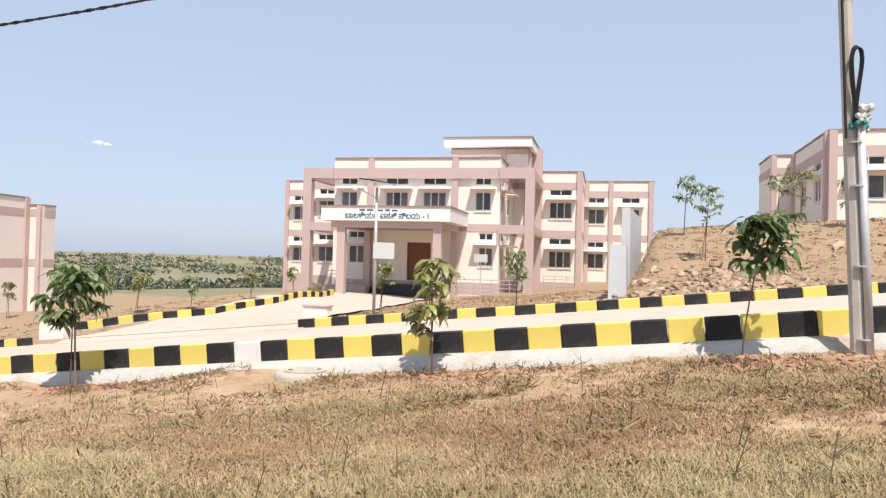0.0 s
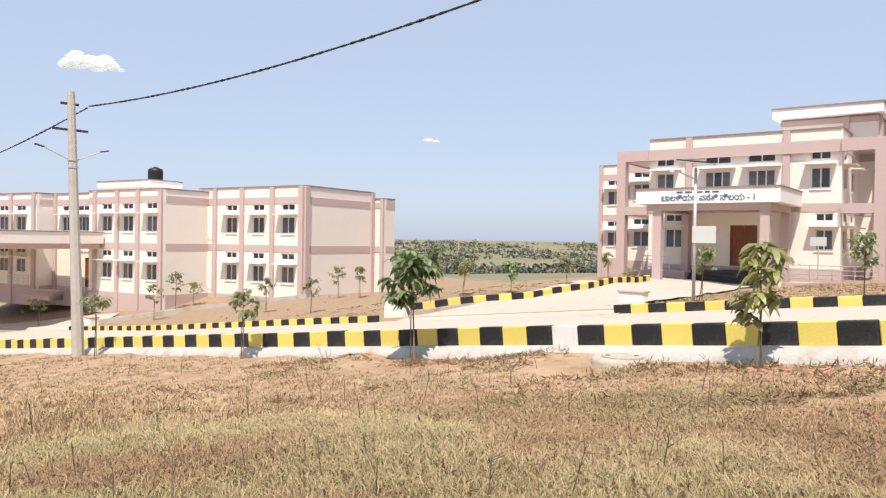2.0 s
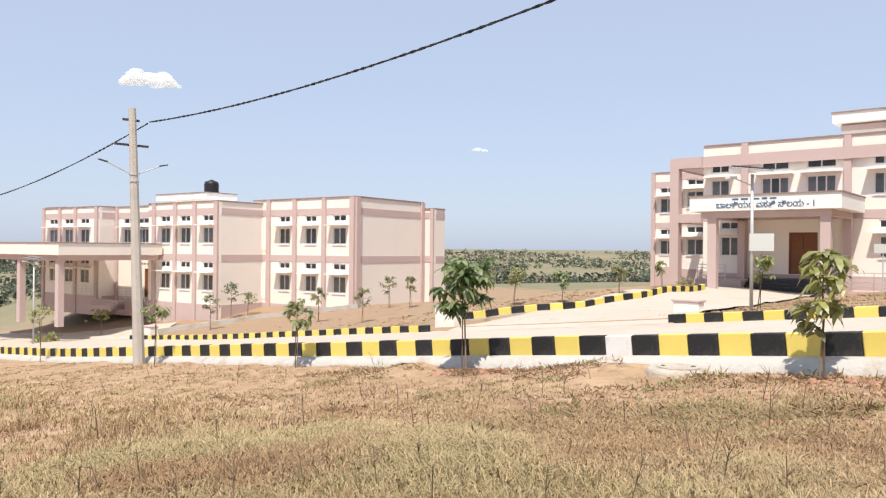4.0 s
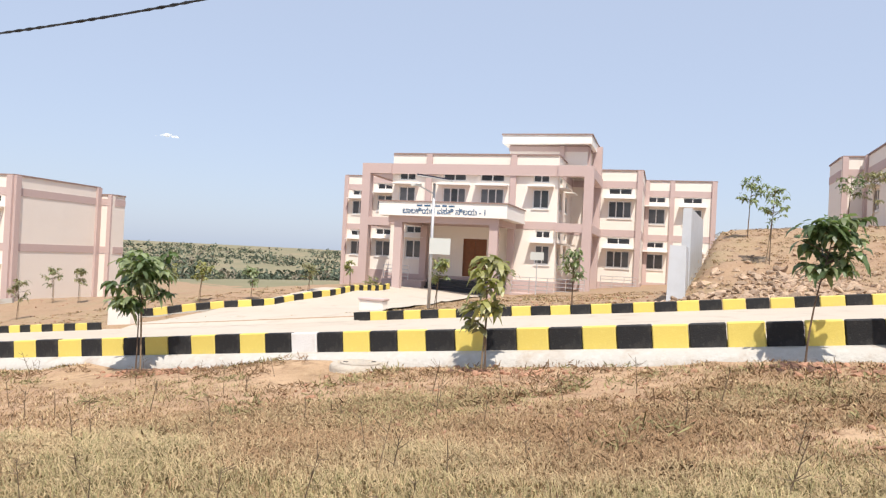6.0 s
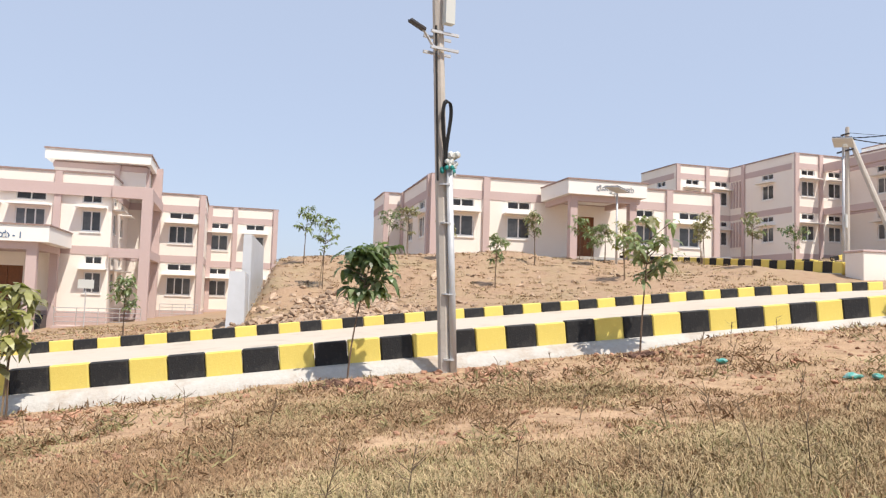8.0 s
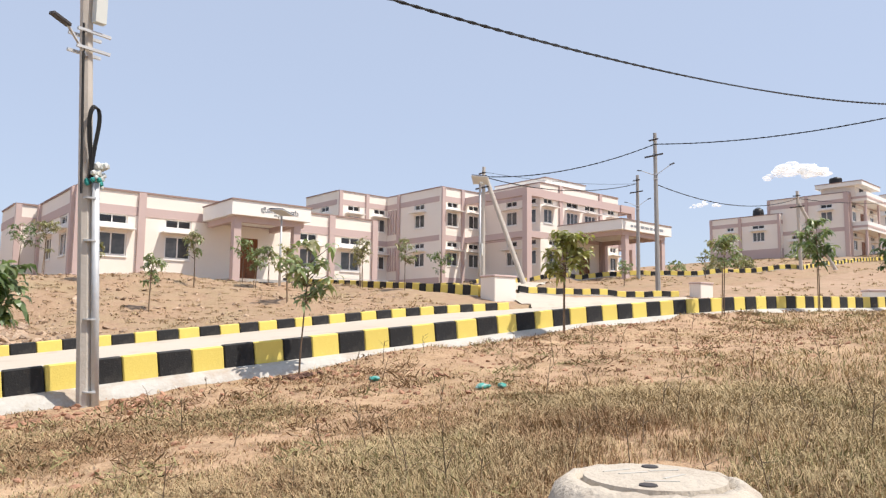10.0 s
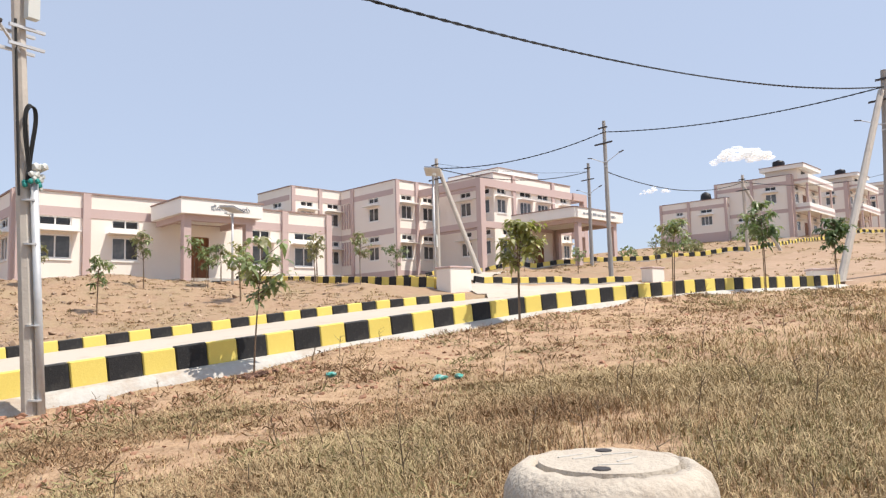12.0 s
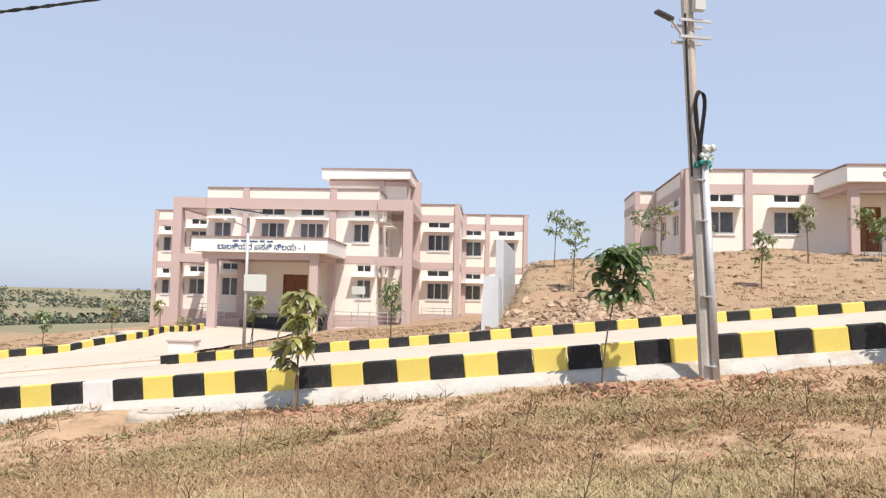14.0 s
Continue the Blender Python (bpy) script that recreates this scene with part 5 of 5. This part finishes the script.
def woods():
    rnd = random.Random(11)
    sets = {FAR_DARK: ([], []), FAR_MID: ([], []), FAR_DRY: ([], [])}
    mats = list(sets)
    kinds = []
    for i in range(8200):
        az = radians(rnd.uniform(-2, 70))
        band = rnd.random()
        if band < 0.80:
            d, sz = 600 + 2100 * rnd.random() ** 1.5, rnd.uniform(7, 13)
        elif band < 0.93:
            d, sz = rnd.uniform(250, 560), rnd.uniform(2.0, 4.2)
        else:
            d, sz = rnd.uniform(110, 250), rnd.uniform(0.9, 2.2)
        x, y = -math.sin(az) * d, math.cos(az) * d
        if noise.noise((x * 0.004, y * 0.004, 2)) < -0.12 and band < 0.9:
            continue
        kinds.append((x, y, sz, d))
    for x, y, sz, d in kinds:
        m = mats[0] if rnd.random() < 0.55 else mats[rnd.randint(0, 2)]
        V, F = sets[m]
        v, f = shrub_mesh(5 if d > 560 else 18, sz * (0.5 if d > 560 else 0.3), rnd, sz, 3 if d > 560 else 5)
        k = len(V)
        z = gz(x, y) - sz * 0.1
        V.extend([(p[0] + x, p[1] + y, p[2] + z) for p in v])
        F.extend([tuple(i + k for i in q) for q in f])
    for m, lab in zip(mats, ("dark distant woods in the valley", "green distant trees in the valley", "dusty dry trees in the valley")):
        merged("far_woods", *sets[m], m, lab, "trees")


woods()


def shrub(x, y, size, mat, seed, label, count=60):
    rnd = random.Random(seed)
    t = thing("bush", pose(x, y, gz(x, y) - 0.1), label, "bush", "bushes")
    v, f = shrub_mesh(count, size * 0.22, rnd, size)
    me = bpy.data.meshes.new("foliage")
    me.from_pydata([(p[0], p[1], p[2] + size * 0.15) for p in v], [], f)
    me.materials.append(mat)
    ob = new("foliage", me)
    ob.parent = t
    bm = bmesh.new()
    for i in range(5):
        rod(bm, (0, 0, 0), (rnd.uniform(-0.5, 0.5) * size, rnd.uniform(-0.5, 0.5) * size, size * 0.8), 0.03 * size, 0.012 * size, 5)
    part("stems", bm, BARK, t)


shrub(82.0, -8.6, 2.2, DG, 1, "dense dark green bush beside the shed", 130)
shrub(84.0, -10.4, 1.9, MG, 2, "green bush beside the shed", 90)
shrub(60.5, 21.0, 0.8, MG, 3, "green bushes beyond the porch")
shrub(64.0, 19.0, 0.9, DR, 4, "dusty brown bush on the bank", 90)
shrub(68.0, 17.5, 0.9, DR, 5, "dusty brown bush on the bank", 90)
shrub(72.0, 19.5, 1.1, MG, 6, "green bush behind the bank", 90)
shrub(90.0, 17.0, 1.7, MG, 7, "low green bush by the quarters")
shrub(99.0, 8.0, 1.5, DR, 8, "dry bush by the quarters")
shrub(13.1, 50.5, 1.0, DR, 9, "dry shrub by the hostel wall")
shrub(-49.0, 33.2, 1.0, YG, 10, "yellow-green shrub by the forecourt")
shrub(-7.4, 42.6, 0.55, DR, 12, "dry weeds at the foot of the hostel")


# ---- dry grass of the slope ----
def grass():
    rs = np.random.RandomState(4)
    tufts = []
    for i in range(98000):
        az = radians(rs.uniform(-124, 76))
        u = rs.rand()
        d = 1.6 + 7.9 * math.sqrt(u / 0.62) if u < 0.62 else 9.5 + 28 * ((u - 0.62) / 0.38) ** 1.5
        x, y = -math.sin(az) * d, math.cos(az) * d
        s, w = sw(x, y)
        if w > 11.42 or s > 37:
            if not (20.3 < w < 34 and -1.5 < s < 17 or 21 < w < 40 and -34 < s < -3):
                continue
        if math.hypot(x - 3.92, y - 1.47) < 0.56 or math.hypot(x - mx, y - my) < 0.6:
            continue
        patchy = noise.noise((x * 0.42, y * 0.42, 1)) + 0.5 * noise.noise((x * 1.5, y * 1.5, 2)) + 0.25 * noise.noise((x * 4, y * 4, 3))
        if w > 12:
            keep = 0.45 + 0.5 * smooth(patchy, -0.2, 0.5) + 0.5 * smooth(w, 22.5, 27) * (1 - smooth(s, 2, 8))
        else:
            bare = smooth(w, 5.2, 9.5) * (1 - smooth(s, 10, 19))
            bare = max(bare, 0.95 * smooth(s, 1.6, 3.5) * (1 - smooth(s, 9, 14)) * smooth(w, 2.2, 4.4))
            keep = 1 - 0.8 * bare * (1 - smooth(patchy, -0.35, 0.4)) - 0.5 * (1 - smooth(patchy, -0.7, -0.3))
        if rs.rand() > keep:
            continue
        tone = noise.noise((x * 0.5 + 9, y * 0.5, 4)) + 0.35 * noise.noise((x * 2.1, y * 2.1, 8))
        tufts.append((x, y, ground_z(x, y), d, s, w, patchy, tone))
    for i in range(17000):
        az, d = radians(rs.uniform(-104, -52)), rs.uniform(37, 100)
        x, y = -math.sin(az) * d, math.cos(az) * d
        s, w = sw(x, y)
        patchy = noise.noise((x * 0.16, y * 0.16, 1)) + 0.5 * noise.noise((x * 0.6, y * 0.6, 2))
        if w < 14 and s < 31 or rs.rand() > (0.1 + 0.8 * smooth(patchy, 0.0, 0.45)) * (1.0 if x > 74 else 0.5):
            continue
        tufts.append((x, y, ground_z(x, y), d, s, w, 0.1 + patchy, noise.noise((x * 0.2 + 9, y * 0.2, 4)) - 0.1))
    T = np.array(tufts)
    per = 11
    B = np.repeat(T, per, axis=0)
    n = len(B)
    x, y, z, d, s, w, patchy, tone = B.T
    tall = (0.088 + 0.045 * patchy) * np.where(w < 6, 1.0, 0.75) * np.where(s > 37, 1.3, 1.0)
    flat = np.clip((w - 4.5) / 3.0, 0, 1) * np.where(s > 15, 0.25, 1.0)
    tall = tall * (1 - 0.45 * flat)
    a = rs.uniform(0, math.tau, n)
    px, py = x + rs.normal(0, 0.075, n), y + rs.normal(0, 0.075, n)
    hgt = np.maximum(tall * rs.uniform(0.3, 1.45, n), 0.02)
    out = hgt * rs.uniform(0.3, 1.6, n) * (1 + 1.6 * flat)
    wd = 0.0014 + 0.00036 * d
    turn = a + rs.uniform(-0.9, 0.9, n)
    dx, dy, sx, sy = np.cos(a) * out, np.sin(a) * out, -np.sin(a) * wd, np.cos(a) * wd
    ex, ey = np.cos(turn) * out * 0.6, np.sin(turn) * out * 0.6
    quad = [(px - sx, py - sy, z - 0.01), (px + sx, py + sy, z - 0.01), (px + dx * 0.45 + sx * 0.8, py + dy * 0.45 + sy * 0.8, z + hgt * 0.75), (px + dx * 0.45 - sx * 0.8, py + dy * 0.45 - sy * 0.8, z + hgt * 0.75), (px + dx * 0.45 + ex, py + dy * 0.45 + ey, z + hgt * rs.uniform(0.7, 1.1, n))]
    V = np.stack([np.stack(q, 1) for q in quad], 1)
    r = rs.rand(n)
    pick = np.where(tone + 0.3 * rs.randn(n) > np.where(s > 6, -0.75, -0.15), 0, 1)
    pick = np.where((s > 8) & (r < 0.06) | (flat > 0.6) & (r < 0.45), 1, pick)
    pick = np.where((tone > 0.16) & (r > np.where(s > 2, 0.74, 0.62)), 2, pick)
    pick = np.where((s > 3) & (w < 1.2) & (r > 0.7), 2, pick)
    pick = np.where((s < 2.5) & (w < 5) & (tone > -0.15) & (r > 0.6), 2, pick)
    for i, (m, lab) in enumerate(((STRAW, "dry straw-coloured grass on the slope"), (BROWN_GRASS, "brown withered grass on the slope"), (GREEN_GRASS, "dull green grass on the slope"))):
        mine = V[pick == i]
        k = len(mine)
        base = np.arange(k)[:, None] * 5
        me = bpy.data.meshes.new("dry_grass")
        me.from_pydata(mine.reshape(-1, 3).tolist(), [], (base + np.array([0, 1, 2, 3])).tolist() + (base + np.array([3, 2, 4])).tolist())
        me.materials.append(m)
        tagged(new("dry_grass", me), lab, "grass", kind="stuff")


grass()


def weeds():
    rnd = random.Random(21)
    bm = bmesh.new()
    spots = [(1.64, 9.03, 0.42)]
    for i in range(330):
        az = radians(rnd.uniform(-112, 66))
        d = 3.2 + 20 * rnd.random() ** 1.5
        x, y = -math.sin(az) * d, math.cos(az) * d
        s, w = sw(x, y)
        if w < 11.4 and s < 34:
            spots.append((x, y, rnd.uniform(0.14, 0.5) * (0.7 if d < 5 else 1)))
    for x, y, h in spots:
        z = ground_z(x, y)
        base = Vector((x, y, z - 0.02))
        top = base + Vector((rnd.uniform(-0.3, 0.3) * h, rnd.uniform(-0.3, 0.3) * h, h))
        rod(bm, base, top, 0.006, 0.003, 4)
        for j in range(rnd.randint(3, 8)):
            q = base.lerp(top, rnd.uniform(0.3, 0.98))
            e = q + Vector((rnd.uniform(-0.3, 0.3) * h, rnd.uniform(-0.3, 0.3) * h, rnd.uniform(0.05, 0.3) * h))
            rod(bm, q, e, 0.004, 0.002, 3)
    ob = mesh_object("dry_weed", bm, WEED)
    tagged(ob, "dark dry weed stalks standing in the grass", "weeds", kind="stuff")


weeds()


def weed_clumps():
    """Matted withered weeds along the kerb and scattered over the slope: tangles of fine twigs."""
    rnd = random.Random(77)
    data = [([], []), ([], [])]
    for i in range(900):
        if i < 520:
            x, y = xy(rnd.uniform(-14, 26), 11.3 - abs(rnd.gauss(0, 2.2)))
        else:
            az, d = radians(rnd.uniform(-105, 45)), rnd.uniform(4.5, 15)
            x, y = -math.sin(az) * d, math.cos(az) * d
        s, w = sw(x, y)
        if w > 11.4 or noise.noise((x * 0.5, y * 0.5, 12)) + 0.4 * noise.noise((x * 1.7, y * 1.7, 3)) < 0.0:
            continue
        size = rnd.uniform(0.08, 0.2)
        V, F = data[1 if rnd.random() < 0.3 else 0]
        for j in range(34):
            a, r = rnd.uniform(0, math.tau), size * 1.7 * math.sqrt(rnd.random())
            px, py = x + math.cos(a) * r, y + math.sin(a) * r
            p = Vector((px, py, ground_z(px, py) - 0.005 + rnd.random() * size * 0.35))
            q = Vector((rnd.gauss(0, 1), rnd.gauss(0, 1), rnd.uniform(0.1, 1.1))).normalized() * size * rnd.uniform(0.35, 0.9)
            side = q.cross(Vector((rnd.gauss(0, 1), rnd.gauss(0, 1), 1))).normalized() * 0.0055
            k = len(V)
            V.extend([p - side, p + side, p + q * 0.6 + side * 1.5, p + q * 0.6 - side * 1.5, p + q])
            F.extend([(k, k + 1, k + 2, k + 3), (k + 3, k + 2, k + 4)])
    for (m, lab), (V, F) in zip(((WEED_BROWN, "brown withered weeds matted on the slope"), (WEED_OLIVE, "dull olive weeds near the kerb")), data):
        merged("low_weeds", V, F, m, lab, "weeds")


WEED_BROWN = material("withered_weed_leaf", (0.22, 0.14, 0.08), 0.9, island=0.4, spec=0.15)
WEED_OLIVE = material("olive_weed_leaf", (0.23, 0.205, 0.10), 0.9, island=0.4, spec=0.15)
weed_clumps()


def stones(name, centres, mat, label, seed):
    rnd = random.Random(seed)
    bm = bmesh.new()
    for x, y, r in centres:
        z = gz(x, y)
        m = Matrix.Translation((x, y, z + r * 0.1)) @ pose(0, 0, 0, rnd.uniform(-40, 40), rnd.uniform(-40, 40), rnd.uniform(0, 360)) @ Matrix.Diagonal((r * rnd.uniform(0.8, 1.7), r * rnd.uniform(0.7, 1.1), r * rnd.uniform(0.35, 0.75), 1))
        vs = bmesh.ops.create_icosphere(bm, subdivisions=1, radius=1.0, matrix=m)["verts"]
        for v in vs:
            v.co += Vector((rnd.uniform(-1, 1), rnd.uniform(-1, 1), rnd.uniform(-1, 1))) * r * 0.18
    ob = mesh_object(name, bm, mat)
    tagged(ob, label, "stones", kind="stuff")


ROCK = material("broken_rock", (0.36, 0.26, 0.18), 0.95, [(4, 5, 0.45, 0.7, (0.27, 0.18, 0.13), 0.7), (20, 4, 0.5, 0.7, (0.55, 0.45, 0.37), 0.5)], 0.6, 25, island=0.3)
CLOD = material("dug_soil_clods", (0.36, 0.20, 0.13), 0.95, [(6, 5, 0.45, 0.7, (0.25, 0.14, 0.09), 0.7)], 0.6, 25, island=0.3)
DARK_CLOD = material("dark_dug_soil", (0.10, 0.055, 0.04), 0.95, [(6, 5, 0.45, 0.7, (0.16, 0.09, 0.06), 0.7)], 0.6, 25, island=0.3)
rr = random.Random(31)
stones("rubble", [(*xy(rr.gauss(1.2, 1.6), rr.uniform(20.3, 25.0)), 0.05 + 0.15 * rr.random() ** 3) for i in range(520)] + [(*xy(rr.uniform(-0.5, 16), rr.uniform(20.2, 33)), 0.02 + 0.10 * rr.random() ** 4) for i in range(900)], ROCK, "broken brown rubble on the cut bank", 1)
stones("flat_stone", [(12.4, 23.6, 0.3), (12.8, 23.4, 0.2)], ROCK, "pale flat stones on the mound", 9)
stones("gravel", [(*xy(rr.uniform(-6, 18), rr.uniform(5.5, 11.3)), 0.012 + 0.04 * rr.random() ** 3) for i in range(2400)] + [(*xy(rr.gauss(c, 0.45), rr.gauss(10.85, 0.28)), 0.02 + 0.06 * rr.random() ** 2) for c in (-10.3, -9.6, -3.2, 1.2, 1.9, 3.0, 5.6) for i in range(60)], CLOD, "reddish clods and pebbles on bare soil", 2)
stones("dug_soil", [(*xy(rr.gauss(c, 0.18), rr.gauss(10.95, 0.1)), 0.03 + 0.05 * rr.random()) for c in (-10.5, -3.75, 0.75, 5.4) for i in range(40)], DARK_CLOD, "dark dug soil at the feet of the saplings", 3)
stones("lawn_pebbles", [(*xy(rr.uniform(-9, -2), rr.uniform(20, 34)), 0.02 + 0.06 * rr.random() ** 3) for i in range(260)] + [(*xy(rr.uniform(-40, -20), rr.uniform(20, 32)), 0.02 + 0.06 * rr.random() ** 3) for i in range(200)], CLOD, "clods on the bare lawns", 4)


# litter on the slope
def litter(x, y, mat, size, seed, label):
    rnd = random.Random(seed)
    bm = bmesh.new()
    bmesh.ops.create_icosphere(bm, subdivisions=2, radius=size, matrix=Matrix.Diagonal((1.5, 0.9, 0.5, 1)))
    for v in bm.verts:
        v.co *= 1 + 0.5 * noise.noise(v.co * 22 + Vector((seed, 0, 0)))
    ob = mesh_object("litter", bm, mat)
    ob.matrix_world = pose(x, y, gz(x, y) + size * 0.5, 0, 0, rnd.uniform(0, 180))
    tagged(ob, label, "litter", "scraps of litter")


PALE_PLASTIC = material("teal_plastic", (0.06, 0.30, 0.26), 0.5, [(14, 4, 0.5, 0.65, (0.5, 0.56, 0.54), 0.6)])
litter(8.4, 7.35, PALE_PLASTIC, 0.075, 1, "crumpled green plastic scrap on the grass")
litter(8.45, 5.5, PALE_PLASTIC, 0.08, 2, "crumpled teal plastic bag on the grass")
litter(8.6, 5.3, PALE_PLASTIC, 0.07, 3, "crumpled pale plastic scrap on the grass")


# ---- clouds ----
CLOUD = bpy.data.materials.new("cloud")
CLOUD.use_nodes = True
cn, cl = CLOUD.node_tree.nodes, CLOUD.node_tree.links
cn["Principled BSDF"].inputs["Base Color"].default_value = (0.9, 0.9, 0.9, 1)
# a weak glow is added to fill the shaded sides of the puffs
cn["Principled BSDF"].inputs["Emission Color"].default_value = (1, 1, 1, 1)
cn["Principled BSDF"].inputs["Emission Strength"].default_value = 0.3
cn["Principled BSDF"].inputs["Roughness"].default_value = 1.0
ctr, cmx = cn.new("ShaderNodeBsdfTransparent"), cn.new("ShaderNodeMixShader")
cmx.inputs[0].default_value = 0.7
ctl, cad = cn.new("ShaderNodeBsdfTranslucent"), cn.new("ShaderNodeMixShader")
ctl.inputs[0].default_value = (0.95, 0.95, 0.95, 1)
cad.inputs[0].default_value = 0.5
cl.new(cn["Principled BSDF"].outputs[0], cad.inputs[1])
cl.new(ctl.outputs[0], cad.inputs[2])
cl.new(cad.outputs[0], cmx.inputs[1])
cl.new(ctr.outputs[0], cmx.inputs[2])
cl.new(cmx.outputs[0], cn["Material Output"].inputs[0])


def cloud(az, el, width, height, seed, puffs=46):
    rnd = random.Random(seed)
    D = 2200.0
    a, e = radians(az), radians(el)
    c = Vector((-math.sin(a) * D, math.cos(a) * D, math.tan(e) * D))
    W, H = math.tan(radians(width)) * D, math.tan(radians(height)) * D
    bm = bmesh.new()
    for i in range(puffs):
        k = rnd.uniform(-0.5, 0.5)
        lift = 1 - abs(2 * k) ** 2.2
        r = H * (0.14 + 0.12 * rnd.random()) * (0.35 + 0.65 * lift)
        z = rnd.random() * max(H * 0.72 * lift - r, 0) - H * 0.3
        bmesh.ops.create_icosphere(bm, subdivisions=2, radius=r, matrix=Matrix.Translation((k * W, rnd.uniform(-0.1, 0.1) * W, z)) @ Matrix.Diagonal((1.5, 1.0, 0.75, 1)))
    for v in bm.verts:
        v.co += Vector((0, 0, 1)) * H * 0.05 * noise.noise(v.co * (5 / H))
    ob = mesh_object("cloud", bm, CLOUD, True)
    ob.matrix_world = Matrix.Translation(c) @ pose(0, 0, 0, 0, 0, az)
    tagged(ob, "small white fair-weather cloud", "cloud", "clouds", "structure")


cloud(49.4, 12.0, 3.9, 1.9, 1)
cloud(25.2, 7.7, 1.6, 0.5, 2, 16)
cloud(-79.2, 11.3, 4.3, 1.7, 3)
cloud(-73.0, 9.2, 2.3, 0.7, 4, 18)
cloud(-90.2, 9.9, 1.5, 0.5, 5, 14)
